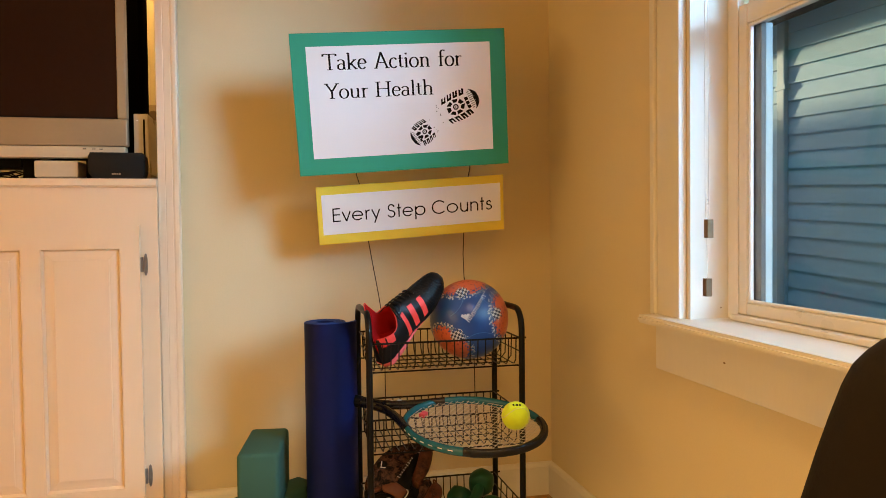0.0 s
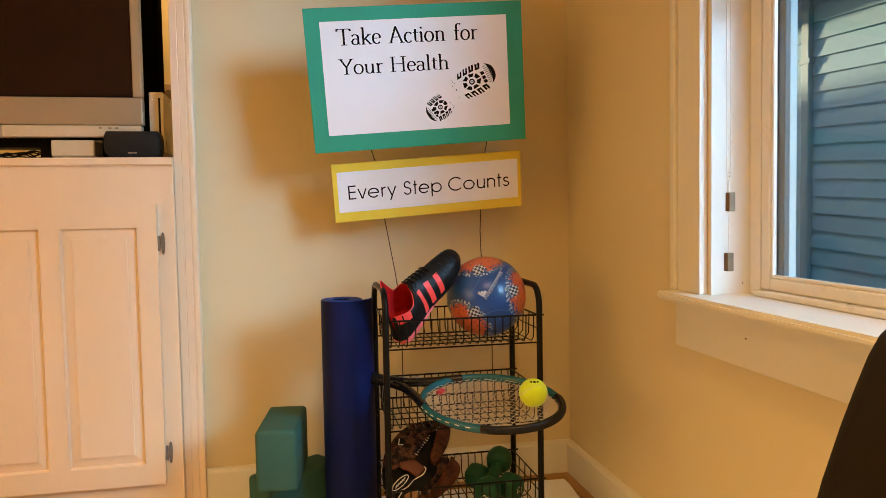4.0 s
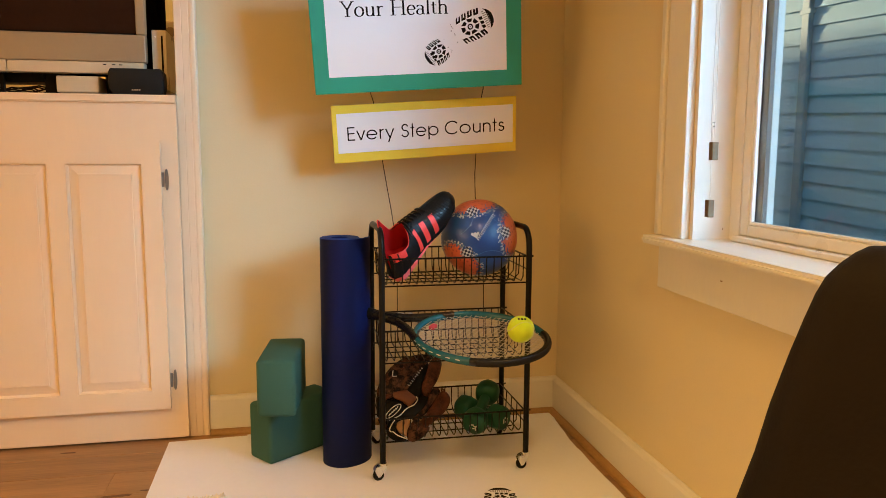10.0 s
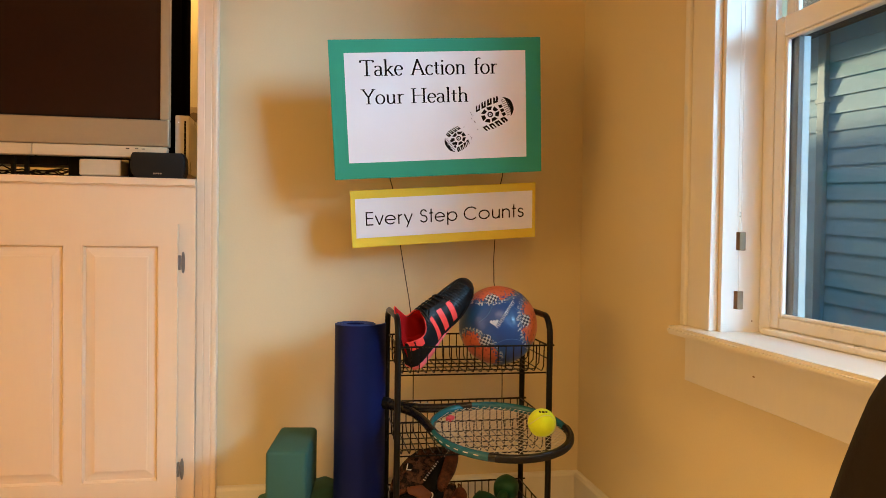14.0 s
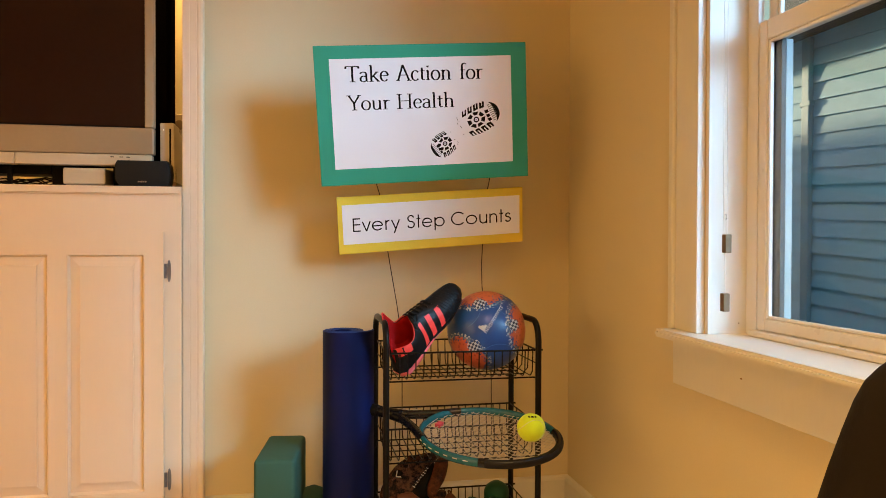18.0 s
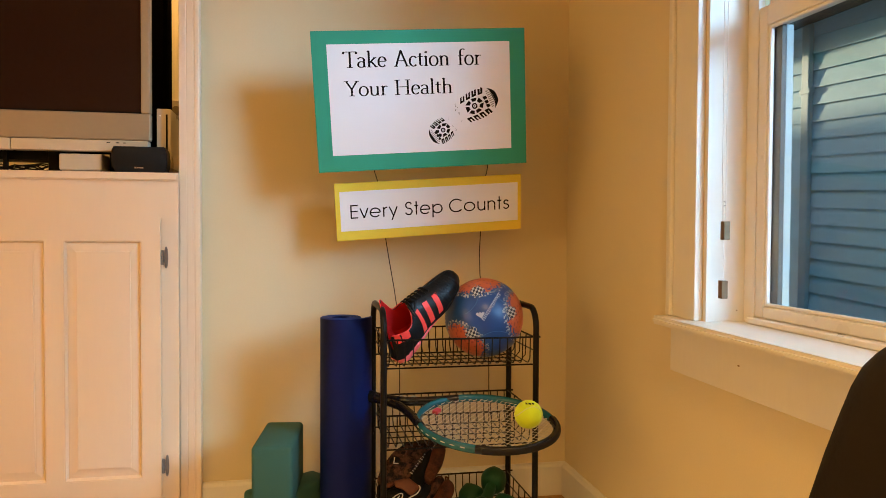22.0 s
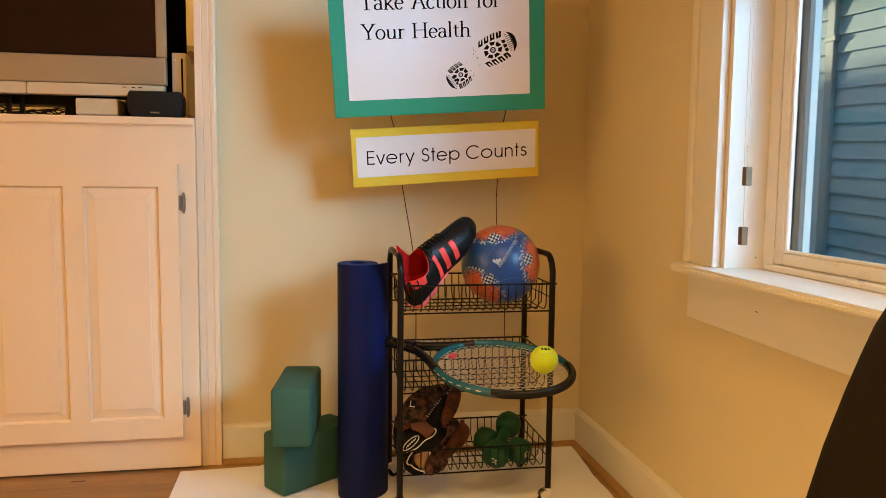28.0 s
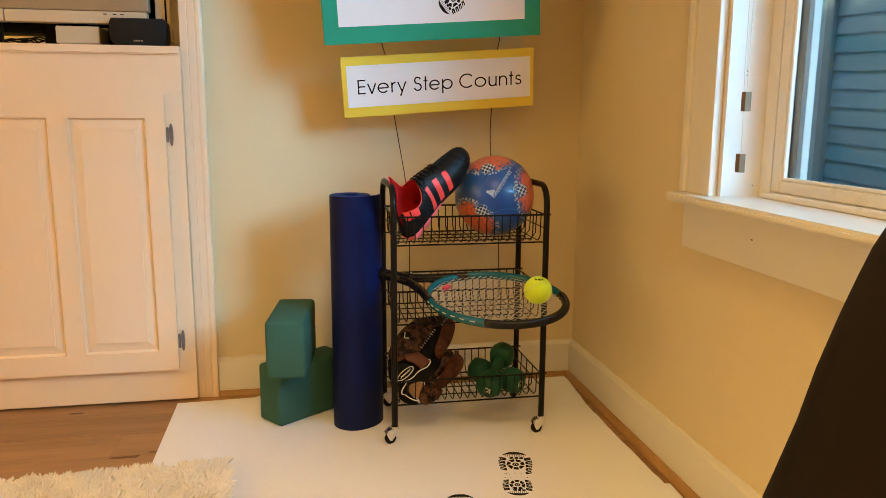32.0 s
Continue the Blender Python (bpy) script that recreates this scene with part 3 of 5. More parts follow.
# ---- the two signs on their wire stake ----
def ribbon(points, thick, thin, bm, m, z):
    """A pen stroke: thick where it runs upright, thin where it runs level."""
    pts = [Vector(p) for p in points]
    left, right = [], []
    for i, p in enumerate(pts):
        d = (pts[min(i + 1, len(pts) - 1)] - pts[max(i - 1, 0)]).normalized()
        w = (thin + (thick - thin) * abs(d.y) ** 1.3) / 2
        nrm = Vector((-d.y, d.x))
        left.append(p + nrm * w), right.append(p - nrm * w)
    for i in range(len(pts) - 1):
        prism([left[i], right[i], right[i + 1], left[i + 1]], 0, z, bm, m)


def bow(cx, cy, rx, ry, a, b, n=14):
    return [(cx + rx * math.cos(radians(a + (b - a) * i / n)), cy + ry * math.sin(radians(a + (b - a) * i / n))) for i in range(n + 1)]


def foot(x, y=0.0, w=0.2):
    return [(x - w / 2, y + 0.018), (x + w / 2, y + 0.018)]


SERIF = {}
SERIF["T"] = 0.66, [[(0.02, 0.97), (0.64, 0.97)], [(0.03, 0.97), (0.01, 0.84)], [(0.63, 0.97), (0.65, 0.84)], [(0.33, 0.98), (0.33, 0.02)], foot(0.33, w=0.28)]
SERIF["a"] = 0.47, [bow(0.20, 0.46, 0.15, 0.15, 160, 0), [(0.35, 0.47), (0.35, 0.06), (0.44, 0.02)], bow(0.21, 0.16, 0.15, 0.15, 0, -180), bow(0.22, 0.16, 0.16, 0.20, 180, 60)]
SERIF["k"] = 0.52, [[(0.12, 1.02), (0.12, 0.0)], [(0.03, 0.98), (0.13, 1.02)], foot(0.12), [(0.14, 0.26), (0.40, 0.59)], [(0.22, 0.36), (0.46, 0.01)], foot(0.46, w=0.16), foot(0.40, 0.57, 0.17)]
SERIF["e"] = 0.46, [[(0.07, 0.35), (0.41, 0.35)], bow(0.24, 0.32, 0.18, 0.31, 8, 320, 20)]
SERIF["A"] = 0.74, [[(0.08, 0.0), (0.35, 1.0)], [(0.34, 1.01), (0.36, 0.95), (0.66, 0.0)], [(0.17, 0.36), (0.55, 0.36)], foot(0.08), foot(0.66, w=0.24)]
SERIF["c"] = 0.44, [bow(0.25, 0.31, 0.19, 0.31, 40, 318, 20)]
SERIF["t"] = 0.33, [[(0.15, 0.80), (0.15, 0.12), (0.19, 0.04), (0.30, 0.05)], [(0.03, 0.59), (0.30, 0.59)]]
SERIF["i"] = 0.26, [[(0.13, 0.61), (0.13, 0.02)], [(0.04, 0.57), (0.14, 0.62)], foot(0.13), bow(0.13, 0.86, 0.025, 0.03, 0, 360, 8)]
SERIF["o"] = 0.53, [bow(0.265, 0.31, 0.205, 0.31, 0, 360, 24)]
SERIF["n"] = 0.58, [[(0.13, 0.61), (0.13, 0.02)], [(0.04, 0.57), (0.14, 0.62)], foot(0.13), bow(0.29, 0.44, 0.15, 0.17, 170, 0), [(0.44, 0.45), (0.44, 0.02)], foot(0.45)]
SERIF["f"] = 0.33, [bow(0.27, 0.84, 0.13, 0.17, 45, 180, 8) + [(0.14, 0.02)], foot(0.14), [(0.03, 0.59), (0.30, 0.59)]]
SERIF["r"] = 0.40, [[(0.13, 0.61), (0.13, 0.02)], [(0.04, 0.57), (0.14, 0.62)], foot(0.13, w=0.22), bow(0.29, 0.42, 0.15, 0.18, 160, 60, 8)]
SERIF["Y"] = 0.68, [[(0.08, 0.98), (0.34, 0.46)], [(0.62, 0.98), (0.36, 0.46)], [(0.35, 0.48), (0.35, 0.02)], foot(0.35, w=0.26), foot(0.08, 0.95, 0.22), foot(0.62, 0.95, 0.2)]
SERIF["u"] = 0.58, [[(0.12, 0.61), (0.12, 0.18)], bow(0.27, 0.18, 0.15, 0.17, 180, 360), [(0.44, 0.61), (0.44, 0.02)], [(0.44, 0.02), (0.53, 0.02)], [(0.04, 0.59), (0.14, 0.60)], [(0.36, 0.59), (0.45, 0.60)]]
SERIF["H"] = 0.80, [[(0.14, 0.98), (0.14, 0.02)], [(0.65, 0.98), (0.65, 0.02)], [(0.14, 0.52), (0.65, 0.52)], foot(0.14, w=0.26), foot(0.65, w=0.26), foot(0.14, 0.95, 0.26), foot(0.65, 0.95, 0.26)]
SERIF["l"] = 0.26, [[(0.13, 1.02), (0.13, 0.02)], [(0.04, 0.98), (0.14, 1.02)], foot(0.13)]
SERIF["h"] = 0.58, [[(0.13, 1.02), (0.13, 0.02)], [(0.04, 0.98), (0.14, 1.02)], foot(0.13), bow(0.29, 0.44, 0.15, 0.17, 170, 0), [(0.44, 0.45), (0.44, 0.02)], foot(0.45)]


def serif_line(text, x0, x1, y, high, m, z):
    """A line of upright serif letters from x0 to x1 on the baseline y, capitals as high as high."""
    bm, x = bmesh.new(), 0.0
    total = sum(SERIF[c][0] if c in SERIF else 0.27 for c in text)
    wide = (x1 - x0) / total
    for c in text:
        if c in SERIF:
            for stroke in SERIF[c][1]:
                ribbon([(x0 + (x + px) * wide, y + py * high) for px, py in stroke], 0.130 * high, 0.048 * high, bm, m, z)
        x += SERIF[c][0] if c in SERIF else 0.27
    return bm


PLAIN = {}
PLAIN["E"] = [[(0.08, 0), (0.08, 1)], [(0.08, 0.955), (0.52, 0.955)], [(0.08, 0.52), (0.50, 0.52)], [(0.08, 0.045), (0.52, 0.045)]]
PLAIN["v"] = [[(0.04, 0.72), (0.29, 0.0)], [(0.54, 0.72), (0.29, 0.0)]]
PLAIN["e"] = [[(0.05, 0.36), (0.69, 0.36)], bow(0.37, 0.36, 0.32, 0.32, 0, 322, 26)]
PLAIN["r"] = [[(0.08, 0), (0.08, 0.72)], bow(0.31, 0.44, 0.23, 0.25, 180, 88, 8)]
PLAIN["y"] = [[(0.04, 0.72), (0.30, 0.04)], [(0.55, 0.72), (0.19, -0.28)]]
PLAIN["S"] = [bow(0.28, 0.735, 0.195, 0.225, 15, 270, 18) + bow(0.28, 0.275, 0.225, 0.235, 90, -165, 18)]
PLAIN["t"] = [[(0.15, 1.0), (0.15, 0.0)], [(0.02, 0.69), (0.29, 0.69)]]
PLAIN["p"] = [[(0.08, 0.72), (0.08, -0.28)], bow(0.40, 0.36, 0.32, 0.32, 0, 360, 28)]
PLAIN["C"] = [bow(0.49, 0.5, 0.44, 0.47, 42, 318, 26)]
PLAIN["o"] = [bow(0.38, 0.36, 0.33, 0.32, 0, 360, 28)]
PLAIN["u"] = [[(0.08, 0.72), (0.08, 0.27)] + bow(0.30, 0.27, 0.22, 0.235, 180, 360) + [(0.52, 0.72)], [(0.52, 0.30), (0.52, 0.0)]]
PLAIN["n"] = [[(0.08, 0.72), (0.08, 0.0)], bow(0.30, 0.45, 0.22, 0.235, 180, 0) + [(0.52, 0.0)]]
PLAIN["s"] = [bow(0.22, 0.535, 0.14, 0.15, 15, 270, 14) + bow(0.22, 0.215, 0.165, 0.17, 90, -165, 14)]


def plain_line(text, x0, x1, y, high, z):
    """A word in round, even-stroked letters, its ink fitted between x0 and x1 on the baseline y."""
    strokes, pen = [], 0.0
    for c in text:
        for stroke in PLAIN[c]:
            strokes.append([(pen + px, py) for px, py in stroke])
        pen = max(px for stroke in strokes for px, _ in stroke) + (0.10 if c in "rtvyE" else 0.15)
    lo, hi = min(px for q in strokes for px, _ in q), max(px for q in strokes for px, _ in q)
    bm, wide = bmesh.new(), (x1 - x0) / (hi - lo)
    for stroke in strokes:
        ribbon([(x0 + (px - lo) * wide, y + py * high) for px, py in stroke], 0.098 * high, 0.092 * high, bm, Matrix.Translation((0, 0, z - 0.0004)), 0.0004)
    return bm


def shoe_print(parent, at, along, length, width, toe, z, place, seed):
    """Half a printed sole round at: slotted lugs down both sides, blocks about a ring, a dark crescent and grey hatching at its end. toe: +1 where the crescent lies ahead."""
    rng = random.Random(seed)
    along = Vector(along).normalized()
    m = place @ Matrix.Translation((*at, z)) @ Matrix(((along.y, along.x, 0, 0), (-along.x, along.y, 0, 0), (0, 0, 1, 0), (0, 0, 0, 1)))
    half, ink, grey = length / 2, bmesh.new(), bmesh.new()

    def rim(v):
        """Half the sole's width at v, from -1 at the worn end to 1 at the crescent."""
        return width / 2 * max(0.0, 1 - max(0.0, v + 0.1) ** 2.6 / 1.27) ** 0.5 * (1 - 0.22 * max(0.0, -v - 0.1))

    def lay(bm, pts):
        pts = [(x, v * half * toe) for x, v in pts]
        prism(pts if toe > 0 else pts[::-1], 0, 0.0005, bm, m)

    def blob(bm, cx, cv, r, q, n=14):
        for i in range(n):
            a, b = 2 * math.pi * i / n, 2 * math.pi * (i + 1) / n
            lay(bm, [(cx + k * math.cos(t), cv + k * math.sin(t) / half) for k, t in ((r, a), (q, a), (q, b), (r, b))])
    for side in (-1, 1):
        count = 5
        for i in range(count):
            v, tall = -0.86 + 0.29 * i, 0.215
            if i == 0 and rng.random() < 0.6:
                continue
            e0, e1 = rim(v), rim(v + tall)
            slant = 0.10
            for a, b in ((0.0, 0.38), (0.62, 1.0)):     # the two legs of a slotted lug
                lay(ink, [(side * e0 * 0.60, v + tall * a - slant), (side * e0, v + tall * a), (side * e1, v + tall * b), (side * e1 * 0.60, v + tall * b - slant)])
            lay(ink, [(side * e0 * 0.60, v - slant + tall * 0.3), (side * e0 * 0.74, v - slant * 0.7 + tall * 0.3), (side * e1 * 0.74, v - slant * 0.7 + tall * 0.7), (side * e1 * 0.60, v - slant + tall * 0.7)])
    w = width * 0.5
    blob(ink, 0, -0.12, 0.055 * width, 0.10 * width)
    blob(ink, 0, -0.12, 0.003 * width, 0.026 * width, 8)
    for i in range(7):                                   # blocks round the ring
        a = 2 * math.pi * (i + 0.25) / 7
        wide = 0.30 + 0.06 * rng.random()
        lay(ink, [(k * width * math.cos(t), -0.12 + k * width * math.sin(t) / half * 1.25) for k, t in ((0.155, a - wide), (0.265, a - wide * 1.05), (0.275, a + wide * 1.05), (0.155, a + wide))])
    for k in (-0.32, -0.02, 0.26):                       # the row ahead of them
        lay(ink, [(k * w, 0.36), (k * w + 0.24 * w, 0.38), (k * w + 0.22 * w, 0.53), (k * w + 0.02 * w, 0.52)])
    for i in range(11):                                  # grey hatching along the sole
        x = -0.80 + 0.16 * i
        top = 0.80 * max(0.0, 1 - abs(x) ** 2.4) ** 0.5 + 0.03
        if top > 0.60:
            lay(grey, [(x * w * 0.86 - 0.035 * w, 0.57), (x * w * 0.86 + 0.035 * w, 0.57), (x * w * 0.86 + 0.030 * w, top), (x * w * 0.86 - 0.030 * w, top)])
    n = 12                                               # crescent
    arc = [-0.80 + 1.6 * i / n for i in range(n + 1)]
    outer = [(x * w * 0.90, 0.98 * max(0.0, 1 - abs(x) ** 2.8 * 0.55)) for x in arc]
    inner = [(x * w * 0.90, 0.98 * max(0.0, 1 - abs(x) ** 2.8 * 0.55) - 0.02 - 0.20 * (1 - (x / 0.8) ** 2)) for x in arc]
    for i in range(n):
        lay(ink, [inner[i], inner[i + 1], outer[i + 1], outer[i]])
    for i in range(7):                                   # broken ink at the worn end
        x, v, r = rng.uniform(-0.8, 0.8) * w, rng.uniform(-0.97, -0.85), rng.uniform(0.008, 0.022) * width
        lay(ink, [(x - r, v), (x + r * 0.6, v - r / half), (x + r, v + r / half * 0.6), (x - r * 0.3, v + r / half)])
    if parent is None:
        return ink, grey
    part("tread_print", ink, INK, parent, "black printed tread pattern")
    part("tread_print", grey, GREY_INK, parent, "grey printed tread shading")


def board(name, label, m, w, h, stock, sheet, category="sign"):
    ob = thing(name, label, category, m)
    part("board", box((0, -h, -0.004), (w, 0, 0), 0.0006, 1), stock, ob)
    part("paper", box((sheet[0], -sheet[3], 0.0001), (sheet[2], -sheet[1], 0.0007)), PAPER, ob, "white printed paper")
    return ob


GREEN_AT = axes((-0.790, -0.269, 1.335), (0.557, -0.009, 0.038), (-0.029, -0.050, 0.352))
YELLOW_AT = axes((-0.724, -0.168, 0.957), (0.525, 0.017, 0.038), (-0.009, -0.030, 0.158))
green = board("green_poster", "green-bordered poster about taking action for health, on wires", GREEN_AT, 0.5615, 0.357, GREEN_BOARD, (0.0385, 0.0335, 0.5192, 0.315))
for text, x0, x1, y, high in (("Take", 0.0785, 0.1905, -0.0924, 0.0405), ("Action", 0.2100, 0.3570, -0.0924, 0.0405), ("for", 0.3780, 0.4425, -0.0924, 0.0405),
                              ("Your", 0.0790, 0.1915, -0.1640, 0.0385), ("Health", 0.2080, 0.3630, -0.1640, 0.0385)):
    part("word", serif_line(text, x0, x1, y, high, Matrix.Translation((0, 0, 0.0007)), 0.0005), INK, green, "black serif lettering")
shoe_print(green, (0.4270, -0.1965), (0.93, 0.40), 0.122, 0.078, 1, 0.0007, Matrix(), 3)
shoe_print(green, (0.3290, -0.2620), (0.80, 0.55), 0.072, 0.064, -1, 0.0007, Matrix(), 4)
yellow = board("yellow_sign", "yellow-bordered sign saying every step counts, on wires", YELLOW_AT, 0.5285, 0.158, YELLOW_BOARD, (0.0126, 0.0225, 0.5187, 0.1315))
for text, x0, x1 in (("Every", 0.0418, 0.1690), ("Step", 0.1925, 0.2960), ("Counts", 0.3180, 0.4912)):
    part("word", plain_line(text, x0, x1, -0.0974, 0.0375, 0.0012), INK, yellow, "thin black lettering")

stake = thing("wire_stake", "thin black wire stake holding the signs, standing in the rack", "wire stake", pose(-0.43, -0.195, 0.31))
STAKE_WIRE = material("dark_wire", (0.045, 0.030, 0.020), 0.4, metal=0.4, vary=0.1, scale=40)
for pts in ([(-0.549, -0.205, 0.307), (-0.549, -0.200, 0.47), (-0.551, -0.180, 0.60), (-0.556, -0.140, 0.666), (-0.566, -0.130, 0.729), (-0.579, -0.126, 0.807), (-0.606, -0.152, 0.970), (-0.6175, -0.190, 0.990), (-0.645, -0.246, 1.28)],
            [(-0.300, -0.205, 0.307), (-0.300, -0.200, 0.46), (-0.304, -0.180, 0.62), (-0.312, -0.140, 0.707), (-0.310, -0.124, 0.771), (-0.307, -0.122, 0.827), (-0.300, -0.148, 0.985), (-0.306, -0.195, 1.010), (-0.316, -0.246, 1.28)]):
    placed("wire", tube(pts, 0.0013, 6), STAKE_WIRE, stake, smooth=True)
# ---- rolling wire rack ----
RACK_AT = pose(-0.4285, -0.305, 0.0015, 0, 0, 0.2)
rack = thing("rolling_rack", "black three-tier wire rack on chrome castors", "rack", RACK_AT)
HX, HY, TUBE_R = 0.1905, 0.119, 0.0077
for sx in (-1, 1):
    x = sx * HX
    pts = [(x, -HY, 0.041), (x, -HY, 0.30), (x, -HY, 0.588)]
    pts += [(x, -HY + 0.045 - 0.045 * math.cos(a), 0.588 + 0.052 * math.sin(a)) for a in (math.pi / 2 * i / 7 for i in range(1, 8))]
    pts += [(x, HY - 0.045 + 0.045 * math.sin(a), 0.588 + 0.052 * math.cos(a)) for a in (math.pi / 2 * i / 7 for i in range(0, 8))]
    pts += [(x, HY, 0.30), (x, HY, 0.041)]
    part("side_frame", tube(pts, TUBE_R, 14), BLACK_STEEL, rack, "black bent-tube side frame", smooth=True)


def wire(points, parent, r=0.0015, name="wire"):
    return part(name, tube(points, r, 6), BLACK_STEEL, parent, smooth=True)


def basket(rim, low):
    bx, by, inset = HX - 0.004, HY - 0.003, 0.010
    dx, dy = bx - inset * 0.3, by - inset
    ob = part("basket", tube([(-bx, -by, rim), (bx, -by, rim), (bx, by, rim), (-bx, by, rim)], 0.0024, 8, closed=True), BLACK_STEEL, rack, "black wire basket", smooth=True)
    wire([(-dx, -dy, low - 0.003), (dx, -dy, low - 0.003)], ob, 0.0022)
    wire([(-dx, dy, low - 0.003), (dx, dy, low - 0.003)], ob, 0.0022)
    count = 19
    for i in range(count):
        x = -bx + 2 * bx * (i + 0.5) / count
        wire([(x, -by, rim), (x, -by + 0.003, low + 0.014), (x, -dy + 0.006, low + 0.002), (x, -dy + 0.016, low), (x, dy - 0.016, low), (x, dy - 0.006, low + 0.002), (x, by - 0.003, low + 0.014), (x, by, rim)], ob)
    for y in (-0.05, 0.0, 0.05):
        wire([(-bx, y, rim), (-bx + 0.002, y, low + 0.012), (-dx + 0.012, y, low - 0.0034), (dx - 0.012, y, low - 0.0034), (bx - 0.002, y, low + 0.012), (bx, y, rim)], ob)
    mid = (rim + low) / 2
    wire([(-bx + 0.0, -by + 0.005, mid), (-bx + 0.001, by - 0.005, mid)], ob)
    wire([(bx - 0.0, -by + 0.005, mid), (bx - 0.001, by - 0.005, mid)], ob)
    for sx in (-1, 1):
        for sy in (-1, 1):
            wire([(sx * bx, sy * by, rim), (sx * (HX + 0.012), sy * by, rim)], ob, 0.0026, "hook")
            wire([(sx * dx, sy * dy, low - 0.003), (sx * (HX - 0.002), sy * (HY - 0.008), low - 0.004), (sx * (HX + 0.002), sy * (HY - 0.010), low - 0.022)], ob, 0.0024, "hook")
    return ob


for rim, low in ((0.569, 0.502), (0.386, 0.304), (0.158, 0.096)):
    basket(rim, low)

for i, (sx, sy) in enumerate(((-1, -1), (1, -1), (-1, 1), (1, 1))):
    x, y = sx * HX, sy * HY
    turn = pose(x, y, 0, 0, 0, (192, 186, 20, 100)[i]) @ Matrix.Scale(0.84, 4)
    bm = bmesh.new()
    lathe([(0.0115, 0.046), (0.0125, 0.049), (0.0115, 0.053)], 14, bm)
    for s in (-1, 1):
        prism([(-0.009, 0.047), (0.022, 0.045), (0.029, 0.035), (0.0180, 0.0125), (0.0110, 0.0125), (-0.006, 0.036)], -0.0008, 0.0008, bm, Matrix(((1, 0, 0, 0), (0, 0, 1, s * 0.0095), (0, 1, 0, 0), (0, 0, 0, 1))))
    loops = [[(cx + 0.0, yy, cz) for yy in (-0.0103, -0.0035, 0.0035, 0.0103)] for cx, cz in ((-0.012, 0.047), (0.006, 0.0505), (0.020, 0.0465), (0.030, 0.036))]
    for a, b in zip(loops, loops[1:]):
        for k in range(3):
            bm.faces.new([bm.verts.new(p) for p in (a[k], a[k + 1], b[k + 1], b[k])])
    bmesh.ops.remove_doubles(bm, verts=bm.verts, dist=0.0001)
    bmesh.ops.transform(bm, matrix=turn, verts=bm.verts)
    castor = part("castor", bm, CHROME, rack, "chrome castor with a black wheel", smooth=40)
    bm = lathe([(0.005, -0.0075), (0.0140, -0.0075), (0.0164, -0.005), (0.0168, 0), (0.0164, 0.005), (0.0140, 0.0075), (0.005, 0.0075)], 24, m=turn @ pose(0.0145, 0, 0.0168, 90, 0, 0))
    part("wheel", bm, RUBBER, castor, "black rubber wheel", smooth=35)
    part("axle", tube([turn @ Vector((0.0145, -0.0112, 0.0168)), turn @ Vector((0.0145, 0.0112, 0.0168))], 0.0026, 10), CHROME, castor)
# ---- sports things on and by the rack ----
def ball_mesh(r, at=(0, 0, 0), u=48, v=28):
    bm = bmesh.new()
    bmesh.ops.create_uvsphere(bm, u_segments=u, v_segments=v, radius=r, matrix=Matrix.Translation(at))
    return bm


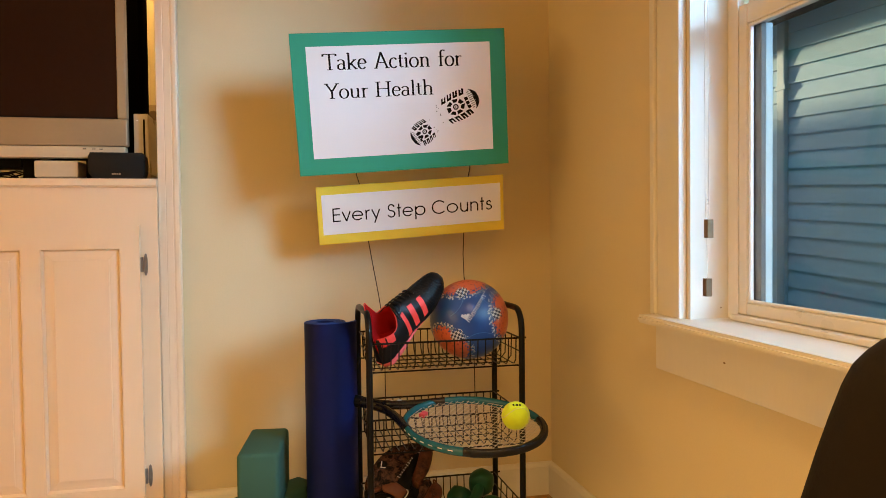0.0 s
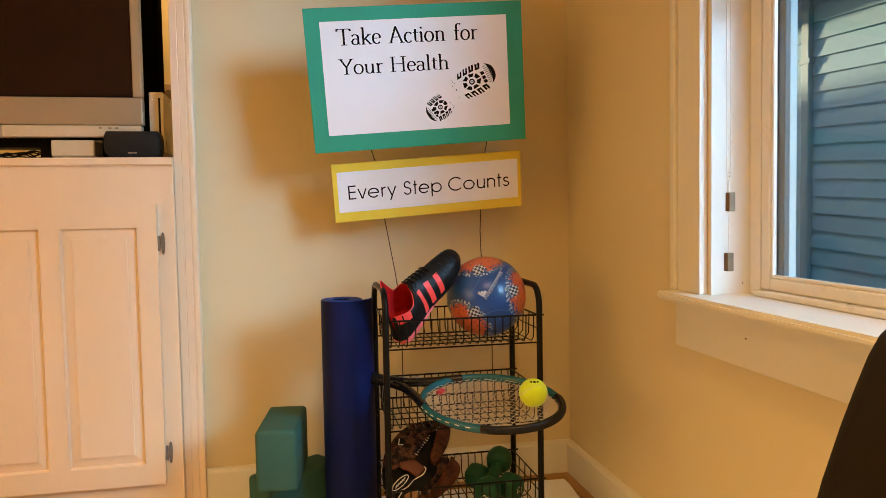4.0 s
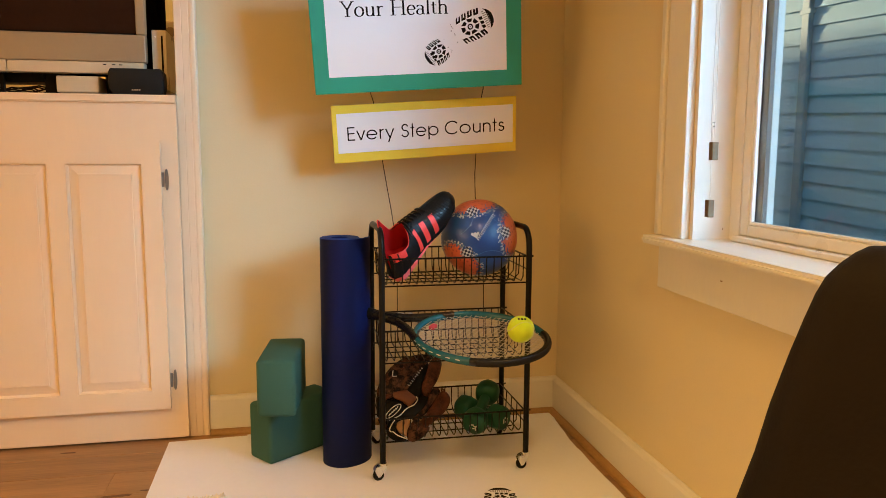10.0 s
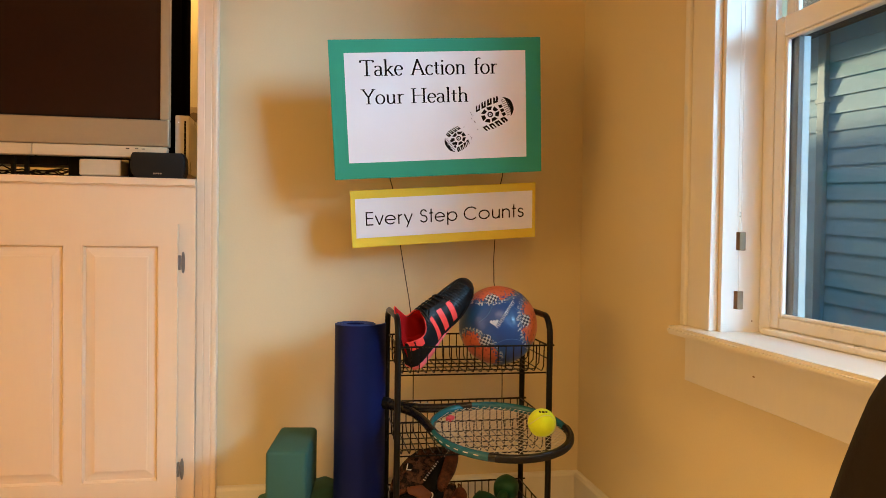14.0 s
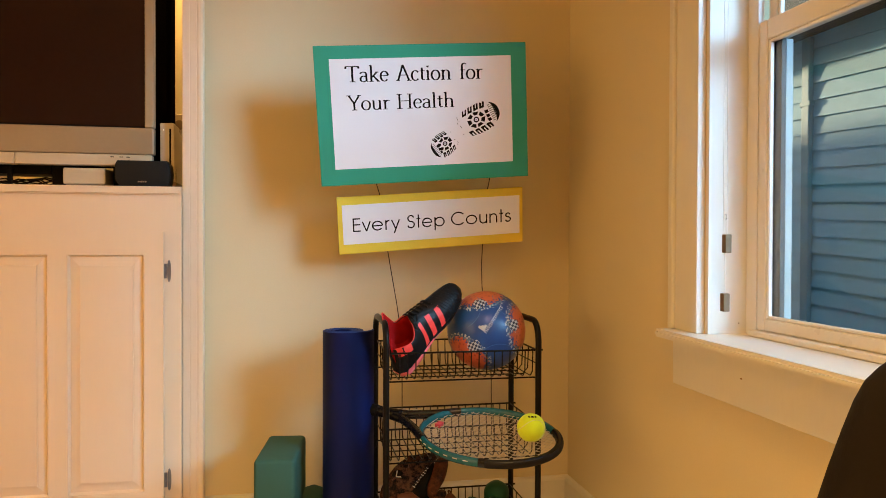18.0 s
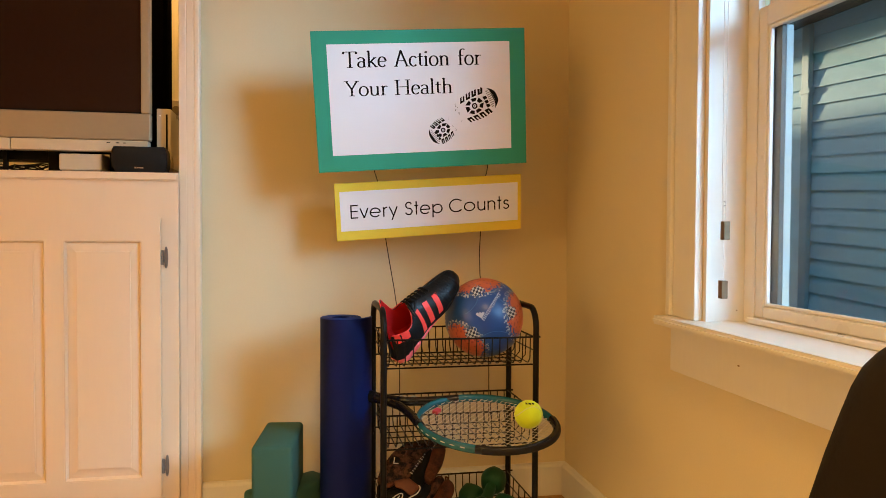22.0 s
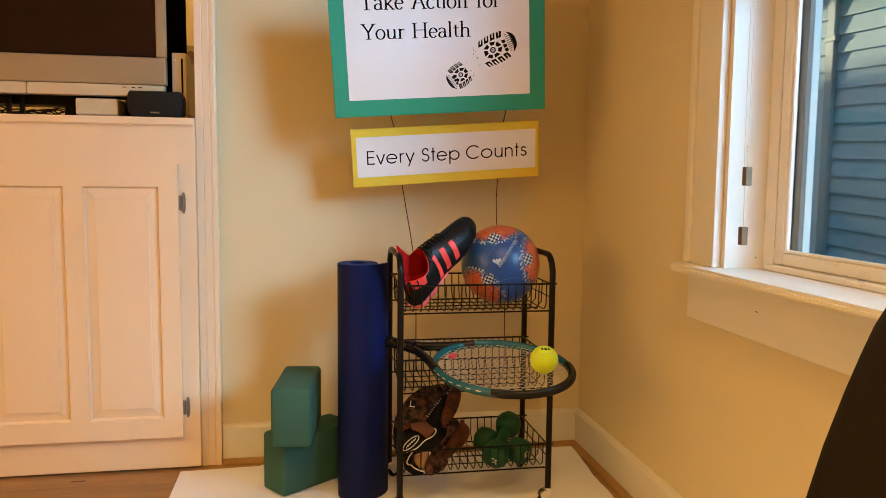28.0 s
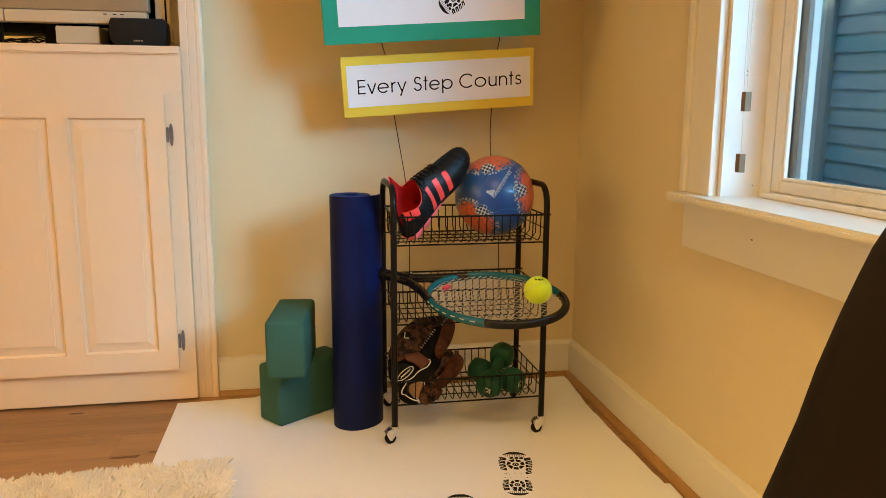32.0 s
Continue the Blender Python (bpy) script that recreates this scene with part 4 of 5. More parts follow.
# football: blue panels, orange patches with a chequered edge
def football_material():
    m = bpy.data.materials.new("printed_football")
    m.use_nodes = True
    nodes, link = m.node_tree.nodes, m.node_tree.links.new
    b = nodes["Principled BSDF"]
    at = nodes.new("ShaderNodeTexCoord")

    def vec(op, a, c):
        n = nodes.new("ShaderNodeVectorMath")
        n.operation = op
        link(a, n.inputs[0])
        n.inputs[1].default_value = c
        return n

    def num(op, a, c, d=None):
        n = nodes.new("ShaderNodeMath")
        n.operation = op
        link(a, n.inputs[0])
        if isinstance(c, float):
            n.inputs[1].default_value = c
        else:
            link(c, n.inputs[1])
        return n.outputs[0]
    unit = vec("NORMALIZE", at.outputs["Object"], (0, 0, 0)).outputs[0]
    right, up, out = Vector((0.968, -0.250, 0.0)), Vector((0.03, 0.115, 0.993)), Vector((-0.245, -0.960, 0.12))

    def patches(src):
        best = None
        for x, y, z in ((-0.14, 0.93, 0.33), (0.93, 0.10, 0.36), (-0.52, -0.70, 0.49), (0.2, -0.7, -0.68), (-0.9, 0.2, -0.4), (0.3, 0.4, -0.87)):
            d = (right * x + up * y + out * z).normalized()
            v = vec("DOT_PRODUCT", src, d).outputs["Value"]
            best = v if best is None else num("MAXIMUM", best, v)
        return best
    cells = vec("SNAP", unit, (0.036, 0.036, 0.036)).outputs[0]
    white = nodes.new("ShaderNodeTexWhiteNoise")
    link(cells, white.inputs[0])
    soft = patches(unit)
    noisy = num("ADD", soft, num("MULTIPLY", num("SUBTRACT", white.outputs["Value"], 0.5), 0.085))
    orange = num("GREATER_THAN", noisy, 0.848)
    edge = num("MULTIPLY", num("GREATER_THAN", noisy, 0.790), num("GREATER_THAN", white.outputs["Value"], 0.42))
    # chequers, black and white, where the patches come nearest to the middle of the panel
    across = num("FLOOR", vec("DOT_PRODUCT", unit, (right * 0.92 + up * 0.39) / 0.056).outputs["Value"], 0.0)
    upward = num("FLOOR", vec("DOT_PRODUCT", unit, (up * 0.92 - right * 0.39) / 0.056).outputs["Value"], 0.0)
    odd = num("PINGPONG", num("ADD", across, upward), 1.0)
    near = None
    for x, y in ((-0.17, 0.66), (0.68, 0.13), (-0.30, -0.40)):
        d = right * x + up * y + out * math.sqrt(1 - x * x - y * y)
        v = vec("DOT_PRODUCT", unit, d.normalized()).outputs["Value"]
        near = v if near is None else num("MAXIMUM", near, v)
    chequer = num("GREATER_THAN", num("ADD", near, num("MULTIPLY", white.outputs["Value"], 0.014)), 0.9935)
    dots = nodes.new("ShaderNodeTexVoronoi")
    dots.inputs["Scale"].default_value = 95
    link(at.outputs["Object"], dots.inputs[0])

    def blend(f, a, c):
        n = nodes.new("ShaderNodeMix")
        n.data_type = "RGBA"
        link(f, n.inputs["Factor"])
        for key, v in (("A", a), ("B", c)):
            if isinstance(v, tuple):
                n.inputs[key].default_value = v
            else:
                link(v, n.inputs[key])
        return n.outputs["Result"]
    broad = nodes.new("ShaderNodeTexNoise")
    broad.inputs["Scale"].default_value = 22
    link(at.outputs["Object"], broad.inputs[0])
    blue = blend(broad.outputs[0], (0.004, 0.038, 0.16, 1), (0.012, 0.080, 0.27, 1))
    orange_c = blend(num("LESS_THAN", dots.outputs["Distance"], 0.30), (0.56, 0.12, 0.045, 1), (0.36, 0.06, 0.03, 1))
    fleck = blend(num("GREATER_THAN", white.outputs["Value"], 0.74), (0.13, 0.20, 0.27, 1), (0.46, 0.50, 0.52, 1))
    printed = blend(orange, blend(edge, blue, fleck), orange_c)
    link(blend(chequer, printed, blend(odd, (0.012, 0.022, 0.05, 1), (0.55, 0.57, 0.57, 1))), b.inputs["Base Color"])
    b.inputs["Roughness"].default_value = 0.30
    relief = nodes.new("ShaderNodeBump")
    relief.inputs["Strength"].default_value, relief.inputs["Distance"].default_value = 0.15, 0.001
    link(dots.outputs["Distance"], relief.inputs["Height"]), link(relief.outputs[0], b.inputs["Normal"])
    return m


BALL_AT, BALL_R = Vector((-0.3385, -0.292, 0.6060)), 0.1035
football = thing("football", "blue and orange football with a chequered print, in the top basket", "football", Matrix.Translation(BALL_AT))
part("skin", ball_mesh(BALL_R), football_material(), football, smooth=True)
RIGHT, UP, OUTWARD = Vector((0.968, -0.250, 0.0)), Vector((0.03, 0.115, 0.993)), Vector((-0.245, -0.960, 0.12))


def on_ball(x, y, lift=0.0004):
    z = math.sqrt(max(0.0, 1 - x * x - y * y))
    return (RIGHT * x + UP * y + OUTWARD * z).normalized() * (BALL_R + lift)


def decal(quads, name, mat, parent, label="", lift=0.0005):
    bm = bmesh.new()
    for q in quads:
        bm.faces.new([bm.verts.new(on_ball(x, y, lift)) for x, y in q])
    bmesh.ops.solidify(bm, geom=bm.faces[:], thickness=0.0003)
    return part(name, bm, mat, parent, label)


WHITE_PRINT = material("white_print", (0.75, 0.78, 0.78), 0.4, vary=0.05)
a, b = Vector((0.34, 0.60)), Vector((-0.06, -0.06))
step, side = (b - a) / 8, Vector((-0.55, 0.33)).normalized() * -0.090
quads = []
for i in range(8):
    p = a + step * (i + 0.08)
    q = p + step * 0.74
    low = 0.2 if i in (1, 2, 4, 6, 7) else 0.0
    quads += [[p + side * 0.0, p + side * (1 - low), p + step * 0.17 + side * (1 - low), p + step * 0.17], [q - step * 0.17, q - step * 0.17 + side * (1 - low), q + side * (1 - low), q],
              [p + step * 0.17, p + step * 0.17 + side * 0.16, q - step * 0.17 + side * 0.16, q - step * 0.17]]
decal(quads, "printed_bars", WHITE_PRINT, football, "white printed bars")
quads = [[(x, y), (x + 0.05, y - 0.03), (x + 0.05 + h * 0.5, y - 0.03 + h), (x + h * 0.5, y + h)] for x, y, h in ((-0.20, 0.06, 0.06), (-0.15, 0.03, 0.10), (-0.10, 0.0, 0.14))]
decal(quads, "emblem", WHITE_PRINT, football, "three slanted white bars")
SEAM = material("ball_seam", (0.06, 0.17, 0.36), 0.4)
for pts in (bow(-1.0, 0.55, 0.86, 0.62, -50, 25, 20), bow(0.75, 1.05, 0.62, 0.75, 195, 262, 20), bow(0.35, -0.95, 0.62, 0.62, 65, 135, 20)):
    pts = [p for p in pts if p[0] ** 2 + p[1] ** 2 < 0.96]
    part("seam", tube([on_ball(x, y, 0.0) for x, y in pts], 0.0007, 5), SEAM, football)

# tennis racket
RO, RA, RB = Vector((-0.3910, -0.5213, 0.3887)), Vector((0.7274, -0.6838, -0.0575)).normalized(), Vector((0.6801, 0.7074, 0.1923)).normalized()
RACKET_AT = axes(RO, RA, RB)
racket = thing("tennis_racket", "teal and black tennis racket lying across the middle basket", "racket", RACKET_AT)
TEAL = material("teal_lacquer", (0.007, 0.095, 0.120), 0.2, vary=0.08, scale=30, coat=0.15, bump=0.02, spec=0.4)
GRAPHITE = material("black_lacquer", (0.006, 0.0055, 0.0055), 0.25, vary=0.1, scale=30, bump=0.03, spec=0.4)
GRIP = material("black_grip", (0.006, 0.006, 0.006), 0.7, vary=0.15, scale=30, fine=260, bump=0.5, spec=0.1)
STRING = material("cream_string", (0.52, 0.46, 0.35), 0.45, vary=0.08, scale=40)
BUMPER = material("dark_bumper", (0.013, 0.011, 0.010), 0.6, vary=0.15, scale=50, spec=0.15)
EA, EB = 0.1690, 0.1270


def rim_at(deg, grow=0.0):
    return ((EA + grow) * math.cos(radians(deg)), (EB + grow) * math.sin(radians(deg)), 0)


def hoop(name, a, b, mat, r=0.0082, flat=1.25, grow=0.0, label=""):
    pts = [rim_at(a + (b - a) * i / 40, grow) for i in range(41)]
    bm, loops = bmesh.new(), []
    for i, p in enumerate(pts):
        d = (Vector(pts[min(i + 1, 40)]) - Vector(pts[max(i - 1, 0)])).normalized()
        s = Vector((d.y, -d.x, 0))
        loops.append([Vector(p) + s * r * math.cos(t) + Vector((0, 0, r * flat * math.sin(t))) for t in (2 * math.pi * k / 12 for k in range(12))])
    return part(name, rings(bm, loops), mat, racket, label, smooth=50)


hoop("hoop", 40, 285, TEAL, label="teal racket head")
hoop("hoop", -76, 42, GRAPHITE, 0.0080, label="black racket tip")
hoop("bumper_guard", -70, 40, BUMPER, 0.0038, 2.0, 0.0064)
for s in (-1, 1):
    pts = [(rim_at(180 - s * 42)[0] - 0.0, rim_at(180 - s * 42)[1], 0)] + [(-0.172, s * 0.050, 0), (-0.205, s * 0.030, 0), (-0.235, s * 0.015, 0), (-0.262, s * 0.010, 0)]
    arm = []
    for i in range(4):
        for u in range(5):
            arm.append(Vector(pts[i]).lerp(Vector(pts[i + 1]), u / 5))
    part("throat_arm", tube(arm + [Vector(pts[-1])], 0.0108, 12, flat=1.2), GRAPHITE, racket, smooth=60)
pts = [(-0.250, 0, 0), (-0.30, 0, 0), (-0.32, 0, 0)]
part("shaft", tube(pts, [0.0165, 0.0145, 0.0145], 8), GRAPHITE, racket, smooth=50)
part("grip", tube([(-0.3205, 0, 0), (-0.33, 0, 0), (-0.43, 0, 0), (-0.442, 0, 0), (-0.452, 0, 0)], [0.0145, 0.0158, 0.0158, 0.0175, 0.0172], 8), GRIP, racket, "black wrapped grip", smooth=30)
for k in range(20):
    y = EB * (-0.93 + 1.86 * k / 19)
    x = EA * math.sqrt(1 - (y / EB) ** 2)
    part("main_string", tube([(-x, y, 0.0), (x, y, 0.0)], 0.0006, 5), STRING, racket)
for k in range(26):
    x = EA * (-0.93 + 1.86 * k / 25)
    y = EB * math.sqrt(1 - (x / EA) ** 2)
    part("cross_string", tube([(x, -y, 0.0009), (x, y, 0.0009)], 0.0006, 5), STRING, racket)
bm = bmesh.new()
for k in range(26):
    p = [Vector(rim_at(60 + 222 * (k + u) / 26, 0.0080)) + Vector((0, 0, 0.0035)) for u in (0.0, 0.15, 0.30, 0.45)]
    tube(p, 0.0011, 6, bm)
part("grommet", bm, material("pale_grommet", (0.45, 0.47, 0.42), 0.4), racket, "pale string grommets")
part("damper", box((-0.143, -0.010, -0.004), (-0.128, 0.010, 0.005), 0.002), material("pink_damper", (0.55, 0.06, 0.09), 0.5), racket, "small pink string damper")
bm = bmesh.new()
for x, w in ((-0.222, 0.010), (-0.238, 0.006), (-0.252, 0.006)):
    s = -0.026 if x > -0.23 else -0.016
    lathe([(w * 0.4, 0), (w * 0.6, 0.0004), (w * 0.6, 0.0009), (w * 0.4, 0.0009)], 14, bm, pose(x, -s, 0.0106))
part("printed_marks", bm, material("silver_print", (0.45, 0.44, 0.40), 0.35, metal=0.4), racket, "silver printed marks")

tennis = thing("tennis_ball", "bright yellow felt tennis ball resting on the racket strings", "tennis ball", pose(-0.3063, -0.5808, 0.4187, 8, 20, 30))
FELT = material("yellow_felt", (0.66, 0.80, 0.012), 0.95, vary=0.08, scale=30, fine=600, bump=0.7, sheen=0.12, depth=0.003)
part("felt", ball_mesh(0.0322, u=40, v=24), FELT, tennis, smooth=True)
pts = []
for i in range(90):
    t = 2 * math.pi * i / 90
    p = Vector((math.cos(t) + 0.42 * math.cos(3 * t), math.sin(t) - 0.42 * math.sin(3 * t), 1.25 * math.sin(2 * t))).normalized() * 0.0322
    pts.append(pose(0, 0, 0, 40, 15, 20) @ p)
part("seam", tube(pts, 0.0008, 6, closed=True), material("pale_seam", (0.62, 0.66, 0.30), 0.9), tennis)
bm = bmesh.new()
back = pose(-0.3063, -0.5808, 0.4187, 8, 20, 30).to_3x3().inverted()
for x, w in ((-0.30, 0.16), (-0.05, 0.22), (0.25, 0.16)):
    q = [(x * 0.8, 0.76), (x * 0.8 + w * 0.8, 0.74), (x * 0.8 + w * 0.8, 0.84), (x * 0.8, 0.86)]
    bm.faces.new([bm.verts.new(back @ ((RIGHT * u + UP * v + OUTWARD * math.sqrt(max(0, 1 - u * u - v * v))).normalized() * 0.0327)) for u, v in q])
bmesh.ops.solidify(bm, geom=bm.faces[:], thickness=0.0003)
part("printed_bars", bm, INK, tennis, "black printed bars")

# football boot, heel in the basket, toe up against the ball
BOOT_BLACK = material("black_synthetic", (0.005, 0.0055, 0.007), 0.42, vary=0.12, scale=25, fine=200, bump=0.3, spec=0.2)
BOOT_RED = material("coral_red_stripe", (0.80, 0.055, 0.045), 0.5, vary=0.06, scale=30)
LINING = material("red_lining", (0.36, 0.008, 0.008), 0.85, spec=0.04, vary=0.12, scale=25, fine=400, bump=0.4)
SOLE = material("pink_sole", (0.80, 0.15, 0.16), 0.45, vary=0.07, scale=20)
LONG = Vector((0.62, 0.20, 0.755)).normalized()
TOPWARD = (Vector((-0.568, -0.506, 0.648)) - LONG * Vector((-0.568, -0.506, 0.648)).dot(LONG)).normalized()
BOOT_AT = axes((-0.5815, -0.350, 0.5095), LONG, TOPWARD)     # x along the sole to the toe, y up from the sole, z to the outer side
boot = thing("football_boot", "black football boot with coral stripes and red lining", "football boot", BOOT_AT)


def curve(x, *knots):
    for (a, p), (b, q) in zip(knots, knots[1:]):
        if x <= b:
            u = max(0.0, (x - a) / (b - a))
            u = u * u * (3 - 2 * u)
            return p + (q - p) * u
    return knots[-1][1]


BOOT_L = 0.272


def glide(x, *knots):
    """A smooth curve through the knots, with no flat steps at them."""
    for i in range(len(knots) - 1):
        (a, p), (b, q) = knots[i], knots[i + 1]
        if x <= b:
            u = max(0.0, (x - a) / (b - a))
            before, after = knots[max(i - 1, 0)], knots[min(i + 2, len(knots) - 1)]
            m0, m1 = (q - before[1]) / (b - before[0]) * (b - a), (after[1] - p) / (after[0] - a) * (b - a)
            return (2 * u ** 3 - 3 * u ** 2 + 1) * p + (u ** 3 - 2 * u ** 2 + u) * m0 + (3 * u ** 2 - 2 * u ** 3) * q + (u ** 3 - u ** 2) * m1
    return knots[-1][1]


def boot_shape(s, sign):
    """Half width, height, opening and forward lean of the boot at s along it; the outer side's collar dips at the ankle."""
    half = glide(s, (0, 0.016), (0.05, 0.028), (0.2, 0.034), (0.42, 0.034), (0.70, 0.041), (0.86, 0.035), (0.95, 0.024), (1, 0.008))
    if sign > 0:
        high = glide(s, (0, 0.066), (0.06, 0.064), (0.16, 0.056), (0.26, 0.058), (0.36, 0.076), (0.44, 0.091), (0.62, 0.073), (0.85, 0.053), (0.96, 0.041), (1, 0.024))
    else:
        high = glide(s, (0, 0.108), (0.05, 0.138), (0.12, 0.112), (0.22, 0.084), (0.32, 0.082), (0.44, 0.091), (0.62, 0.073), (0.85, 0.053), (0.96, 0.041), (1, 0.024))
    gap = glide(s, (0, 0.50), (0.05, 0.85), (0.12, 0.98), (0.25, 0.88), (0.36, 0.62), (0.43, 0.12), (0.5, 0.06), (1, 0.06))
    lean = 0.50 * curve(s, (0, 1), (0.10, 1), (0.48, 0), (1, 0))
    return half, high, gap, lean


def boot_skin(s, a, lift, sign=1):
    half, high, gap, lean = boot_shape(s, sign)
    w = half * (1 - (1 - gap) * math.sin(a) ** 3) + half * 0.10 * math.sin(2 * a)
    y = 0.004 + (high - 0.004) * math.sin(a) ** 1.15
    return Vector((s * BOOT_L + lean * y, y + lift * math.sin(a), sign * (w + lift * math.cos(a) + lift * 0.4)))


def boot_ring(s):
    """One cross-section of the boot: outer wall up, lining down, insole, and back."""
    deep = curve(s, (0, 0.55), (0.38, 0.80), (0.43, 0.10), (1, 0.04))
    sides = []
    for sign in (1, -1):
        half, high, gap, lean = boot_shape(s, sign)
        pts = [boot_skin(s, math.pi / 2 * i / 8, 0, sign) for i in range(9)]
        for k in range(5):
            y = high - 0.001 - high * deep * k / 4
            pts.append(Vector((s * BOOT_L + lean * y, y, sign * max(half * gap - 0.003, 0.0006))))
        sides.append(pts)
    return sides[0] + sides[1][::-1]


bm = bmesh.new()
stations = [i / 46 for i in range(47)]
loops = [boot_ring(s) for s in stations]
rings(bm, loops)
n = len(loops[0])
bm.faces.ensure_lookup_table()
for f in bm.faces:
    f.material_index = 0
k = 0
for r in range(len(stations) - 1):
    for i in range(n):
        if 8 < i < n - 10 and r < 20:
            bm.faces[k].material_index = 1
        k += 1
bmesh.ops.recalc_face_normals(bm, faces=bm.faces)
part("upper", bm, (BOOT_BLACK, LINING), boot, smooth=60)


for sign in (1, -1):
    for s0, tall in ((0.34, 0.86), (0.455, 0.90), (0.57, 0.92)):
        bm = bmesh.new()
        outer, inner = [], []
        for j in range(9):
            a = 0.10 + (tall - 0.10) * j / 8
            lean = 0.07 * j / 8
            outer.append([boot_skin(s0 + lean + 0.052 * u / 3, a, 0.0012, sign) for u in range(4)])
            inner.append([boot_skin(s0 + lean + 0.052 * u / 3, a, -0.001, sign) for u in range(4)])
        rings(bm, [o + i[::-1] for o, i in zip(outer, inner)])
        bmesh.ops.recalc_face_normals(bm, faces=bm.faces)
        part("stripe", bm, BOOT_RED, boot, "coral red stripe", smooth=50)
    # coral piping round the collar and a heel flash
    pts = [boot_skin(0.01 + 0.40 * i / 30, 1.53, 0.0008, sign) for i in range(31)]
    part("collar_piping", tube(pts, 0.0014, 6), BOOT_RED, boot, smooth=True)
# heel flash below the outer collar
for s0, s1 in ((0.015, 0.055), (0.068, 0.16)):
    bm = bmesh.new()
    mid = (s0 + s1) / 2
    rings(bm, [[boot_skin(s, a, l, 1) for s, l in ((s0, 0.0012), (mid, 0.0012), (s1, 0.0012), (s1, -0.001), (mid, -0.001), (s0, -0.001))] for a in (0.80, 0.95, 1.1, 1.25, 1.42)])
    bmesh.ops.recalc_face_normals(bm, faces=bm.faces)
    part("heel_flash", bm, BOOT_RED, boot, "coral red heel flash", smooth=50)
outline = []
for s in [i / 20 for i in range(21)]:
    outline.append((s, curve(s, (0, 0.012), (0.05, 0.028), (0.2, 0.034), (0.42, 0.033), (0.70, 0.047), (0.88, 0.040), (0.96, 0.025), (1, 0.008)) + 0.002))
ring = [(s * BOOT_L * 1.01 - 0.001, w) for s, w in outline] + [(s * BOOT_L * 1.01 - 0.001, -w) for s, w in outline[::-1]]
lift = lambda x: 0.004 * max(0.0, (x / BOOT_L - 0.6) / 0.4) ** 2
thin = lambda x: max(0.06, 1 - 1.6 * max(0.0, x / BOOT_L))
bm = rings(bmesh.new(), [[((x * k + (1 - k) * 0.12) * 0.985, (y * thin(x) if y < 0 else y) + lift(x), z * k * (1 - 0.10 * max(0.0, x / BOOT_L))) for x, z in ring] for y, k in ((-0.013, 0.93), (-0.008, 0.985), (0.001, 1.0), (0.0055, 0.985))])
bmesh.ops.recalc_face_normals(bm, faces=bm.faces)
bm.faces.ensure_lookup_table()
for f in bm.faces:
    c = f.calc_center_median()
    f.material_index = 1 if c.y > 0.005 or (c.x > (0.42 if c.y > 0.0 else 0.58) * BOOT_L and len(f.verts) == 4) else 0
part("sole", bm, (SOLE, BOOT_BLACK), boot, "pink rubber sole", smooth=40)
for i in range(4):
    for sgn in (-1, 1):
        x = 0.03 + 0.036 * i
        part("stud", lathe([(0.0065, 0), (0.0055, 0.006), (0.0045, 0.0065)], 10, m=pose(x, -0.012 * thin(x), sgn * 0.018, 90, 0, 0)), SOLE, boot)
for i in range(6):
    s = 0.43 + 0.045 * i
    pts = [boot_skin(s + 0.012 * (1 if k < 5 else -1) * (abs(k - 5) / 5), 1.15 + 0.42 * (1 - abs(k - 5) / 5), 0.0030, 1 if k < 5 else -1) for k in range(11)]
    part("lace", tube(pts, 0.0026, 6), BOOT_BLACK, boot, smooth=True)
for i in range(9):
    s = 0.70 + 0.028 * i
    pts = [boot_skin(s - 0.03 * j / 8, 0.20 + 1.1 * j / 8, 0.0004, 1) for j in range(9)]
    part("toe_rib", tube(pts, 0.0015, 5), BOOT_BLACK, boot, smooth=True)
bm = bmesh.new()
for i, u in enumerate((-0.035, 0.0, 0.035)):
    tube([boot_skin(0.44 + u, 1.42, 0.006, 1), boot_skin(0.42 + u * 2, 1.1, 0.012, 1), boot_skin(0.40 + u, 0.95, 0.007, 1)], 0.0024, 6, bm)
part("lace_bow", bm, BOOT_BLACK, boot, smooth=True)

# ball glove in the bottom basket
GLOVE_DARK = material("dark_camo_leather", (0.040, 0.017, 0.009), 0.55, vary=0.47, scale=75, fine=260, bump=0.5, spec=0.10, hard=0.85)
GLOVE_TAN = material("brown_leather", (0.060, 0.019, 0.008), 0.5, vary=0.40, scale=40, fine=260, bump=0.45, spec=0.12, hard=0.5)
GLOVE_BLACK = material("black_leather", (0.004, 0.0033, 0.0028), 0.45, vary=0.3, scale=25, fine=260, bump=0.4, spec=0.07)
GLOVE_INNER = material("tan_lining", (0.32, 0.17, 0.07), 0.7, vary=0.15, scale=30)
PIPING = material("white_piping", (0.62, 0.58, 0.50), 0.6, vary=0.08)
glove = thing("ball_glove", "dark brown leather ball glove leaning in the bottom basket", "ball glove", pose(-0.53, -0.32, 0.10))


GLOVE_STRAP = material("tan_strap_leather", (0.105, 0.036, 0.014), 0.5, vary=0.12, scale=40, fine=260, bump=0.3, spec=0.18)
GU, GV, GN = Vector((1.09, 0, 0)), Vector((0.084, 0.575, 0.84)), Vector((-0.137, -0.93, 0.335))


def on_glove(u, v, h):
    """A place on the leaning glove: across, up and out from it, in millimetres."""
    return Vector((-0.5625, -0.36, 0.183)) + (GU * u + GV * v + GN * h) * 0.001


